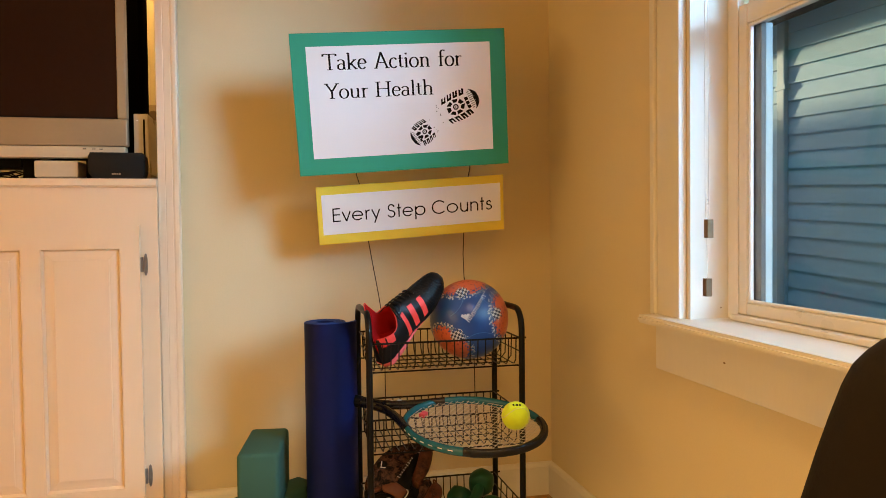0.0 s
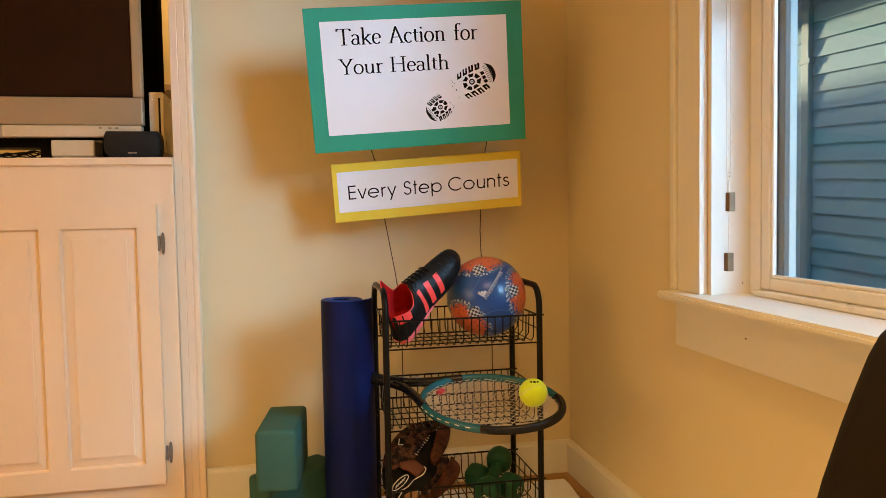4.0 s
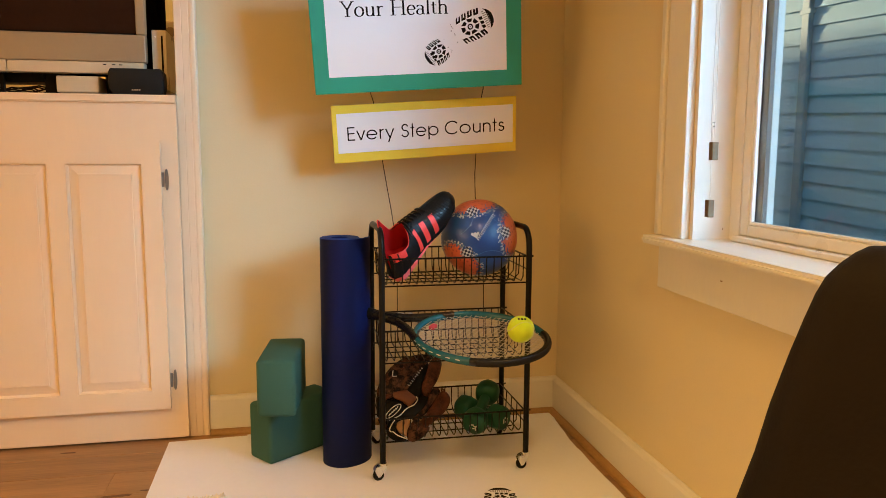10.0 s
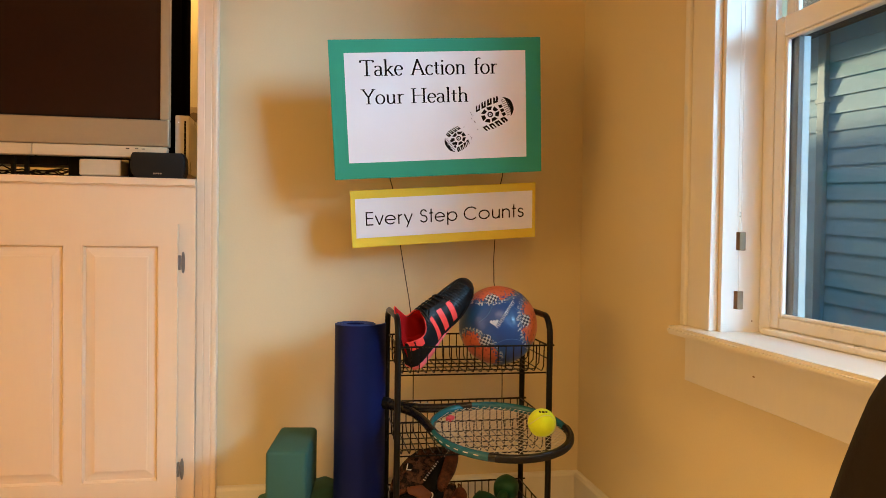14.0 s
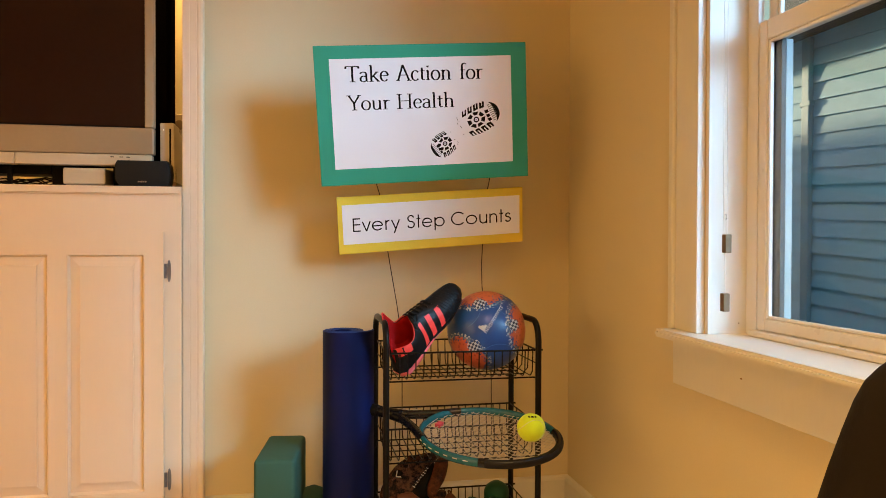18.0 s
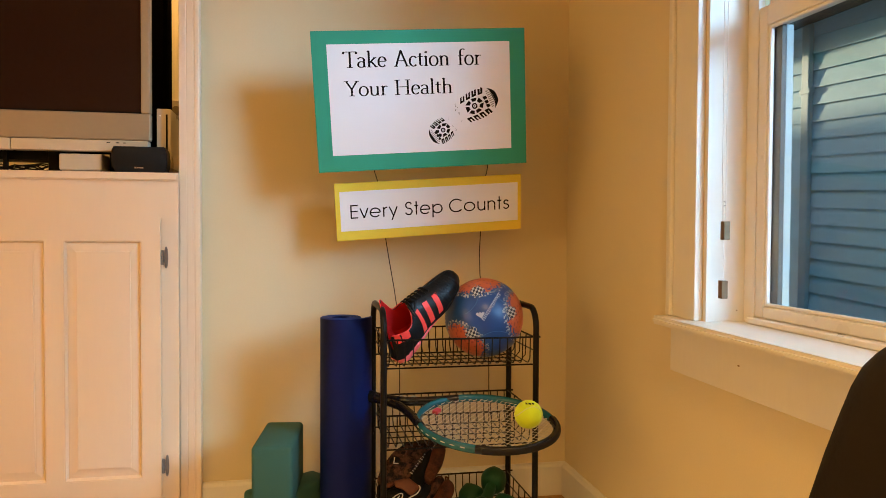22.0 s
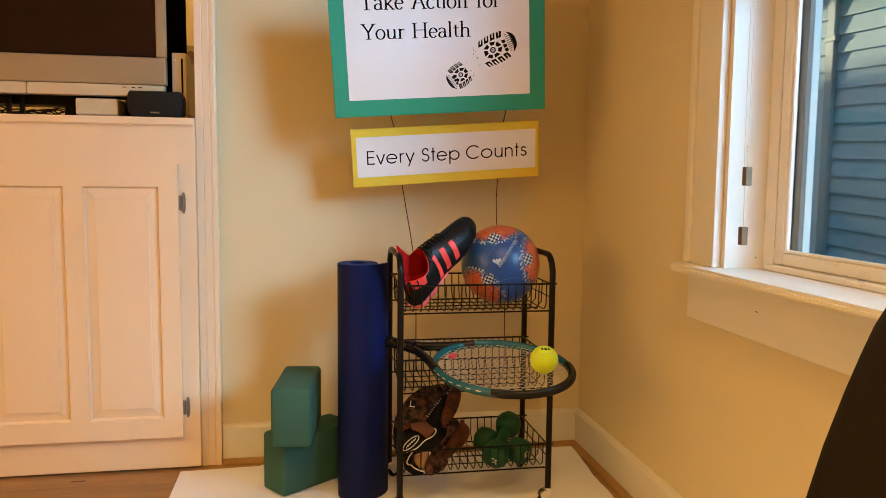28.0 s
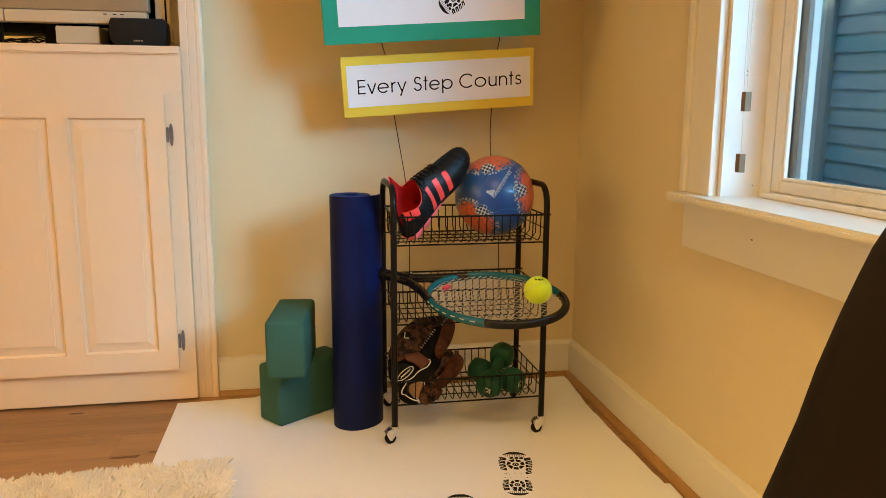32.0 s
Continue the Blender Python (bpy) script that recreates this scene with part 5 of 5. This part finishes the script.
def hide(name, outline, mat, h, puff, label="", ridge=0.0):
    """One stuffed leather panel with a rounded face and a rim of its own."""
    pts = [Vector(p) for p in outline]
    for _ in range(2):
        pts = [q for i in range(len(pts)) for q in (pts[i - 1].lerp(pts[i], 0.75), pts[i].lerp(pts[(i + 1) % len(pts)], 0.25))]
    c = sum(pts, Vector((0, 0))) / len(pts)
    loops = []
    for k, y in ((0.90, -14.0), (1.0, -6.0), (1.0, -0.5), (0.975, 0.25), (0.93, 0.42), (0.80, 0.68), (0.55, 0.92), (0.25, 1.0), (0.05, 1.0)):
        out = h + (y if y < 0 else y * puff)
        loops.append([on_glove(*(c + (p - c) * k), out + ridge * math.sin(p.angle_signed(Vector((1, 0))) * 3 if p.length else 0) * (1 - k)) for p in pts])
    bm = rings(bmesh.new(), loops)
    bmesh.ops.recalc_face_normals(bm, faces=bm.faces)
    return placed(name, bm, mat, glove, label, smooth=50)


def cord(name, pts, h, r, mat, parent=None, label="", closed=False):
    fine = [Vector(p) for p in pts]
    for _ in range(2):
        if closed:
            fine = [q for i in range(len(fine)) for q in (fine[i - 1].lerp(fine[i], 0.75), fine[i].lerp(fine[(i + 1) % len(fine)], 0.25))]
        else:
            fine = [fine[0]] + [q for p, q2 in zip(fine, fine[1:]) for q in (p.lerp(q2, 0.25), p.lerp(q2, 0.75))] + [fine[-1]]
    return placed(name, tube([on_glove(p.x, p.y, h) for p in fine], r, 6, closed=closed), mat, parent or glove, label, smooth=True)


hide("palm", [(-47, 13), (-17, 26), (17, 26), (48, 24), (82, 20), (79, -9), (59, -40), (34, -50), (-8, -60), (-33, -76), (-47, -50)], GLOVE_BLACK, 2, 6)
hide("palm_edge", [(-62, 19), (-46, 15), (-44, -50), (-55, -42)], GLOVE_BLACK, 0, 5)
hide("finger", [(-61, 17), (-56, 46), (-39, 77), (-12, 105), (10, 121), (18, 116), (-2, 92), (-22, 66), (-34, 39), (-39, 15)], GLOVE_DARK, 4, 12)
hide("finger", [(-39, 14), (-34, 42), (-19, 68), (0, 93), (20, 116), (40, 123), (42, 114), (20, 88), (3, 62), (-7, 37), (-12, 18)], GLOVE_DARK, 7, 13)
hide("finger", [(-13, 18), (-7, 40), (4, 64), (22, 90), (45, 118), (67, 125), (82, 119), (72, 102), (48, 86), (30, 65), (20, 43), (15, 21)], GLOVE_DARK, 9, 13)
hide("back_panel", [(-58, 18), (-50, 56), (-24, 98), (14, 120), (64, 127), (72, 108), (46, 62), (22, 26), (-20, 16)], GLOVE_DARK, 10, 9)
hide("finger", [(13, 20), (20, 45), (31, 65), (48, 87), (70, 105), (69, 78), (60, 56), (50, 36), (53, 13), (37, 2)], GLOVE_BLACK, 10, 11)
hide("index_finger", [(58, 73), (70, 100), (85, 118), (97, 113), (104, 100), (100, 75), (92, 51), (79, 31), (69, 11), (62, 7), (49, 20), (48, 36)], GLOVE_TAN, 6, 16, "brown leather finger edge")
hide("webbing", [(66, 14), (82, 34), (100, 24), (91, 5), (77, -16), (59, -38), (39, -51), (28, -46), (51, -28), (67, -4)], GLOVE_DARK, 5, 8)
hide("thumb", [(102, 25), (117, 14), (123, -2), (117, -22), (102, -41), (82, -56), (67, -69), (52, -68), (46, -53), (62, -35), (77, -14), (89, 6)], GLOVE_TAN, 8, 15, "brown leather thumb")
hide("heel_pad", [(19, -65), (29, -47), (47, -51), (56, -67), (71, -69), (66, -83), (49, -99), (29, -107), (15, -101), (13, -80)], GLOVE_DARK, 9, 14)
hide("wrist_opening", [(-10, -52), (7, -47), (25, -46), (20, -70), (16, -92), (-1, -83), (-14, -68)], GLOVE_INNER, 6, 4, "tan lining at the wrist opening")
hide("wrist_band", [(-37, -72), (-28, -55), (-8, -47), (-13, -66), (-1, -84), (15, -95), (7, -105), (-13, -101), (-29, -90)], GLOVE_BLACK, 7, 9)
hide("side_panel", [(-48, -40), (-34, -43), (-32, -61), (-40, -79), (-48, -67)], GLOVE_TAN, 6, 7)
hide("patch_panel", [(-42, -2), (-17, 10), (20, -14), (12, -28), (-8, -44), (-36, -62), (-44, -40)], GLOVE_BLACK, 11, 5)
hide("wrist_strap", [(-20, 22), (-17, 26), (12, 30), (17, 28), (40, 8), (39, 3), (22, -14), (17, -14), (0, 3), (-17, 8)], GLOVE_STRAP, 15, 6, "tan leather wrist strap")
hide("strap_end", [(-42, 20), (-17, 24), (-19, 12), (-40, 6)], GLOVE_TAN, 13, 5)
patch = [(-18 + 24 * math.cos(t) * 0.75 - 9 * math.sin(t) * 0.62, -24 + 24 * math.cos(t) * 0.68 + 9 * math.sin(t) * 0.75) for t in (2 * math.pi * i / 14 for i in range(14))]
hide("patch", patch, GLOVE_BLACK, 16, 2.5, "black oval patch")
cord("patch_border", patch, 18, 0.0012, PIPING, label="white oval patch border", closed=True)
for i in range(5):
    u = -12 + 6 * i
    cord("patch_bar", [(-18 + u * 0.75 - 2, -24 + u * 0.68 - 4), (-18 + u * 0.75 + 2, -24 + u * 0.68 + 4)], 18.5, 0.0011, PIPING)
badge = hide("badge", [(-17 + 15 * math.cos(t), 74 + 12 * math.sin(t)) for t in (2 * math.pi * i / 12 for i in range(12))], GLOVE_BLACK, 16, 4, "small dark oval badge")
cord("badge_bar", [(-19, 83), (-21, 68)], 21, 0.0013, PIPING, label="pale bar on the badge")
cord("badge_bar", [(-21, 68), (-10, 67)], 21, 0.0013, PIPING, label="pale bar on the badge")
for i in range(9):
    u, v, w = 20 + 32 * i / 8, 41 + 44 * i / 8, 3.0 if i in (0, 5, 6) else 2.0
    cord("printed_bar", [(u - w, v + w * 0.7), (u + w, v - w * 0.7)], 21.5, 0.0009, PIPING, label="white printed bar")
for pts, h in (([(37, 10), (42, 4), (35, -9), (25, -14), (12, -20), (-3, -38), (-28, -46)], 16.5), ([(-15, -47), (-24, -61), (-28, -72), (-22, -77)], 15), ([(-20, -75), (-6, -88), (15, -96)], 16),
               ([(20, -49), (28, -48), (23, -63)], 13)):
    cord("piping", pts, h, 0.0016, PIPING)
for pts, h in (([(101, 19), (100, 29), (108, 21)], 18), ([(62, 122), (72, 128), (80, 118)], 20), ([(60, 30), (66, 20), (74, 22)], 20), ([(96, -8), (104, -14), (100, -24)], 24), ([(30, -60), (40, -66), (38, -78)], 23),
               ([(-30, 60), (-24, 64), (-22, 72)], 18), ([(2, 84), (8, 88), (10, 96)], 21), ([(30, 100), (36, 104), (40, 110)], 23)):
    cord("lace", pts, h, 0.0020, GLOVE_TAN)

# two green dumb-bells, crossed
DUMB = material("green_neoprene", (0.006, 0.060, 0.026), 0.55, vary=0.1, scale=30, fine=400, bump=0.25)


def dumbbell(a, b, label):
    a, b = Vector(a), Vector(b)
    d = (b - a).normalized()
    m = Matrix.Translation((a + b) / 2) @ d.to_track_quat("Z", "Y").to_matrix().to_4x4()
    ob = thing("dumbbell", label, "dumb-bell", m, "dumb-bells in the bottom basket")
    h = (b - a).length / 2
    part("handle", lathe([(0.0135, -h + 0.015), (0.0145, -h * 0.3), (0.0145, h * 0.3), (0.0135, h - 0.015)], 16), DUMB, ob, smooth=True)
    for s in (-1, 1):
        prof = [(0.004, -0.024), (0.0215, -0.023), (0.0275, -0.017), (0.0292, -0.006), (0.0292, 0.006), (0.0265, 0.017), (0.0195, 0.023), (0.012, 0.025)]
        bm = lathe([(r * 1.13, z * 1.1) for r, z in prof], 6 * 6, m=Matrix.Translation((0, 0, s * h)) @ (pose(0, 0, 0, 180, 0, 0) if s > 0 else Matrix()))
        for v in bm.verts:
            t = math.atan2(v.co.y, v.co.x)
            k = 1 / max(0.80, math.cos(((t + math.pi / 6) % (math.pi / 3)) - math.pi / 6))
            f = 0.55 + 0.45 * min(1.13, k) / 1.0 * 0.97
            v.co.x, v.co.y = v.co.x * f, v.co.y * f
        head = part("head", bm, DUMB, ob, smooth=50)
        if s > 0:
            bm = bmesh.new()
            for i, (x, y, w, hh) in enumerate(((-0.010, -0.004, 0.003, 0.012), (-0.005, 0.004, 0.007, 0.003), (-0.003, -0.007, 0.006, 0.003), (0.004, -0.006, 0.003, 0.014), (0.001, 0.000, 0.009, 0.003))):
                box((x, y - hh / 2, h + 0.0262), (x + w, y + hh / 2, h + 0.0275), bm=bm)
            part("printed_bars", bm, PIPING, head, "white printed bars")
    return ob


dumbbell((-0.368, -0.291, 0.130), (-0.302, -0.374, 0.1285), "dark green rubber-coated dumb-bell under the other")
dumbbell((-0.306, -0.281, 0.166), (-0.366, -0.388, 0.1285), "dark green rubber-coated dumb-bell leaning on the other")

# rolled mat
mat = thing("yoga_mat", "dark blue rolled foam yoga mat standing on end", "yoga mat", pose(-0.7105, -0.284, 0.003))
inner, outer = [], []
turns, r0, r1, thick = 4.2, 0.026, 0.0575, 0.0058
count = int(turns * 36)
end = radians(8)
for i in range(count + 1):
    u = i / count
    a = end - (1 - u) * turns * 2 * math.pi
    r = r0 + (r1 - r0) * u
    lift = 0.022 * max(0.0, (u - 0.955) / 0.045) ** 1.5
    c, s = math.cos(a), math.sin(a)
    outer.append(((r + lift) * c, (r + lift) * s))
    inner.append(((r + lift - thick) * c, (r + lift - thick) * s))
bm = rings(bmesh.new(), [[(*o, 0.0), (*o, 0.609), (o[0] * 0.5 + n_[0] * 0.5, o[1] * 0.5 + n_[1] * 0.5, 0.6105), (*n_, 0.609), (*n_, 0.0)] for o, n_ in zip(outer, inner)])
bmesh.ops.recalc_face_normals(bm, faces=bm.faces)
MAT_LIGHT = material("lighter_blue_foam", (0.010, 0.036, 0.17), 0.65, vary=0.06, scale=8, fine=400, bump=0.2)
for f in bm.faces:
    f.material_index = 1 if f.calc_center_median().z > 0.6085 else 0
part("roll", bm, (MAT_BLUE, MAT_LIGHT), mat, smooth=50)
inner2 = [(0.0198 * math.cos(t), 0.0198 * math.sin(t)) for t in (2 * math.pi * i / 24 for i in range(24))]
bm = rings(bmesh.new(), [[(x, y, z) for x, y in inner2] for z in (0.0, 0.604)])
part("core", bm, MAT_LIGHT, mat, smooth=40)


# two blocks, one on the other
def foam_block(name, m, sx, sy, sz, label):
    ob = tagged(part(name, box((0, 0, 0), (sx, sy, sz), 0.011, 4), BLOCK, smooth=40), label, "yoga block", "yoga blocks")
    ob.matrix_world = m
    return ob


foam_block("yoga_block", pose(-0.9035, -0.290, 0.003, 0, 0, 37), 0.228, 0.095, 0.156, "green foam yoga block standing on its edge")
foam_block("yoga_block", pose(-0.9320, -0.350, 0.1593, 0, 0, -7), 0.100, 0.238, 0.150, "green foam yoga block resting across another")

# ---- floor sheets and their shoe prints ----
left = thing("floor_sheet", "white paper sheet taped on the floor boards", "floor sheet", pose(-1.08, -0.8, 0), "white floor sheets")
placed("sheet", prism([(-1.196, -1.62), (-0.962, -1.62), (-0.962, -0.050), (-1.195, -0.060)], 0.0002, 0.0012), SHEET, left)
right = thing("floor_sheet", "white paper sheet with a ragged edge under the rack", "floor sheet", pose(-0.5, -0.8, 0.0013), "white floor sheets")
rng = random.Random(11)
edge = [(-0.030, -0.030)]
for i in range(1, 40):
    y = -0.030 - 0.712 * i / 39
    edge.append((-0.030 - 0.022 * min(1, i / 14) + rng.uniform(-0.0016, 0.0016), y))
edge += [(-0.038, -0.744), (-0.041, -0.80), (-0.043, -1.0), (-0.045, -1.62)]
placed("sheet", prism([(-0.976, -1.62), (-0.976, -0.047), (-0.5, -0.040)] + edge, 0.0013, 0.0028), SHEET, right)
FLOOR_PLACE = Matrix.Translation((0, 0, 0.0028))
for at, ahead, seed in (((-0.352, -0.588), (0.22, 1), 8), ((-0.520, -0.768), (0.12, 1), 9)):
    ob = thing("shoe_print", "printed black shoe sole cut-out lying on the white sheet", "shoe print", pose(at[0], at[1] - 0.05, 0.0028), "shoe prints on the floor sheet")
    for kind in ((at, 0.118, 0.080, 1, seed), ((at[0] - 0.026, at[1] - 0.108), 0.086, 0.066, -1, seed + 20)):
        ink, grey = shoe_print(None, kind[0], ahead, kind[1], kind[2], kind[3], 0.0, FLOOR_PLACE, kind[4])
        placed("tread_print", ink, INK, ob, "black printed tread pattern")
        placed("tread_print", grey, GREY_INK, ob, "grey printed tread shading")

# ---- shaggy rug ----
rug = thing("shag_rug", "cream shaggy rug with long matted pile", "rug", pose(-1.7, -1.1, 0.003))
RUG = material("cream_wool", (0.86, 0.80, 0.75), 0.9, vary=0.08, scale=14, fine=120, bump=0.3, sheen=0.3)
RX0, RX1, RY0, RY1 = -2.55, -1.030, -1.75, -0.505
placed("backing", box((RX0, RY0, 0.003), (RX1, RY1, 0.012), 0.004), material("woven_backing", (0.78, 0.72, 0.62), 0.95, vary=0.08, scale=30, fine=200, bump=0.4), rug)
nr = np.random.RandomState(4)
near = nr.rand(15000, 2) * (0.72, 0.36) + (RX1 - 0.72, RY1 - 0.36)
far = nr.rand(24000, 2) * (RX1 - RX0, RY1 - RY0) + (RX0, RY0)
rim_p = np.concatenate([np.stack([RX1 - nr.rand(900) * 0.75, RY1 - nr.rand(900) * 0.010], 1), np.stack([RX1 - nr.rand(450) * 0.010, RY1 - nr.rand(450) * 0.36], 1)])
roots = np.concatenate([near, far, rim_p])
count = len(roots)
clump = np.sin(roots[:, 0] * 61 + 2 * np.sin(roots[:, 1] * 43)) + np.sin(roots[:, 1] * 57 + 2 * np.sin(roots[:, 0] * 37))
ang = clump * 1.3 + nr.rand(count) * 2.6
lean = 0.006 + 0.012 * nr.rand(count)
tall = 0.017 + 0.009 * nr.rand(count) + 0.002 * clump
push = np.stack([np.clip((roots[:, 0] - (RX1 - 0.03)) / 0.03, 0, 1), np.clip((roots[:, 1] - (RY1 - 0.03)) / 0.03, 0, 1)], 1) * 0.013
way = np.stack([np.cos(ang), np.sin(ang)], 1) * lean[:, None] + push
rad = 0.0012 + 0.0009 * nr.rand(count)
levels = ((0.0, 0.0, 1.0), (0.5, 0.25, 1.1), (0.85, 0.65, 1.15), (0.97, 1.0, 0.75))
corner = [(math.cos(2 * math.pi * k / 4), math.sin(2 * math.pi * k / 4)) for k in range(4)]
block = np.zeros((count, 16, 3))
for li, (hz, hx, hr) in enumerate(levels):
    for k, (cx, cy) in enumerate(corner):
        block[:, li * 4 + k, 0] = roots[:, 0] + way[:, 0] * hx + rad * hr * cx
        block[:, li * 4 + k, 1] = roots[:, 1] + way[:, 1] * hx + rad * hr * cy
        block[:, li * 4 + k, 2] = 0.011 + tall * hz - (way[:, 0] * cx + way[:, 1] * cy) * 0.10 * hx
base_f = np.array([[li * 4 + k, li * 4 + (k + 1) % 4, li * 4 + 4 + (k + 1) % 4, li * 4 + 4 + k] for li in range(3) for k in range(4)] + [[12, 13, 14, 15]])
faces = (base_f[None] + (np.arange(count) * 16)[:, None, None]).reshape(-1, 4)
me = bpy.data.meshes.new("pile")
me.from_pydata((block.reshape(-1, 3) - np.array([-1.7, -1.1, 0.003])).tolist(), [], faces.tolist())
me.materials.append(RUG)
for p in me.polygons:
    p.use_smooth = True
pile = tagged(new("pile", me), kind="stuff")
pile.parent = rug
# the rug lies a little askew
rug.matrix_world = Matrix.Translation((RX1 + 0.010, RY1 - 0.020, 0.0)) @ pose(0, 0, 0, 0, 0, 2.6) @ Matrix.Translation((-RX1, -RY1, 0.0)) @ pose(-1.7, -1.1, 0.003)

# ---- dark chair beside the window ----
chair = thing("upholstered_chair", "black upholstered chair with a rounded back by the window", "chair", pose(-0.20, -1.75, 0.0))
ALONG, FACE = Vector((0.55, -0.835, 0)).normalized(), Vector((0.835, 0.55, 0)).normalized()
START = Vector((-0.335, -1.55, 0))


def back_loop(z, k):
    """A rounded slab's outline at height z; k shrinks it towards the top edge."""
    start = curve(z, (0.40, -0.052), (0.46, -0.034), (0.54, -0.012), (0.626, 0.008), (0.69, 0.0306), (0.708, 0.039), (0.722, 0.0507), (0.734, 0.064), (0.741, 0.0756), (0.746, 0.12))
    stop = 0.46 - start - 0.02
    t = 0.055 * k
    pts = []
    for c, sgn in ((start + t, -1), (stop - t, 1)):
        for i in range(9):
            a = math.pi * i / 8
            pts.append(START + ALONG * (c + sgn * t * math.sin(a)) + FACE * (0.045 - sgn * t * math.cos(a)) + Vector((0, 0, z)))
    return pts


levels = [(0.40, 0.9), (0.43, 1.0), (0.50, 1.0), (0.56, 1.0), (0.62, 1.0), (0.66, 1.0), (0.69, 0.98), (0.708, 0.93), (0.722, 0.84), (0.734, 0.66), (0.741, 0.45), (0.746, 0.2)]
bm = rings(bmesh.new(), [back_loop(z, k) for z, k in levels])
bmesh.ops.recalc_face_normals(bm, faces=bm.faces)
placed("backrest", bm, HALO, chair, smooth=60)
seat_c = START + ALONG * 0.23 + FACE * 0.22
bm = box((-0.23, -0.21, 0.33), (0.23, 0.21, 0.42), 0.035, 4)
bmesh.ops.transform(bm, matrix=axes((seat_c.x, seat_c.y, 0), ALONG, FACE), verts=bm.verts)
placed("seat", bm, HALO, chair, smooth=50)
for sx in (-0.19, 0.19):
    for sy in (-0.17, 0.17):
        p = seat_c + ALONG * sx + FACE * sy
        placed("leg", tube([(p.x, p.y, 0.0), (p.x, p.y, 0.335)], [0.012, 0.019], 10), BLACK_STEEL, chair)
# ---- floor boards and siding boards, piece by piece ----
KNOT = material("dark_knot", (0.13, 0.055, 0.022), 0.5, vary=0.35, scale=60, stretch=(1, 4, 1))
for kx, ky, ka, kb in ((-1.455, -0.088, 0.020, 0.006), (-1.262, -0.392, 0.034, 0.008), (-1.20, -0.372, 0.014, 0.005)):
    rim_k = [(kx + ka * math.cos(t) * (1 + 0.22 * math.sin(3 * t + kx)), ky + kb * math.sin(t) * (1 + 0.25 * math.cos(2 * t + ky))) for t in (2 * math.pi * i / 18 for i in range(18))]
    part("knot", prism(rim_k, -0.0006, 0.0003), KNOT, floor, "dark knot in the oak board")
rng = random.Random(2)
wide = 0.127
shared = {}


def board_mesh(length):
    key = round(length, 2)
    if key not in shared:
        bm = box((0, 0, -0.012), (key, wide - 0.0012, 0.0), 0.0009, 1)
        m = bpy.data.meshes.new("floor_board")
        bm.to_mesh(m)
        bm.free()
        m.materials.append(PLANK)
        shared[key] = m
    return shared[key]


y = 0.0
while y > NEAR:
    y -= wide
    x = LEFT - rng.choice((0.0, 0.4, 0.8, 1.1))
    while x < 0:
        length = rng.choice((1.2, 1.6, 1.9))
        a, b = max(x, LEFT), min(x + length, -0.0005)
        if b - a > 0.05:
            ob = new("floor_board", board_mesh(b - a - 0.001))
            ob.location = (a, y, 0.0)
            ob.parent = floor
        x += length

bm = bmesh.new()
lap = 0.101
rings(bm, [[(-0.012, yy, 0.0), (0.006, yy, 0.002), (0.0195, yy, lap + 0.016), (0.010, yy, lap + 0.016)] for yy in (-3.5, 4.0)])
bmesh.ops.recalc_face_normals(bm, faces=bm.faces)
m = bpy.data.meshes.new("siding_board")
bm.to_mesh(m)
bm.free()
m.materials.append(SIDING)
SLANT = radians(2.7)     # the boards run a little out of level
for i in range(26):
    ob = new("siding_board", m)
    ob.location = (0, 0, 0.059 - 0.564 * math.tan(SLANT) + lap * i)
    ob.rotation_euler = (SLANT, 0, 0)
    ob.parent = house
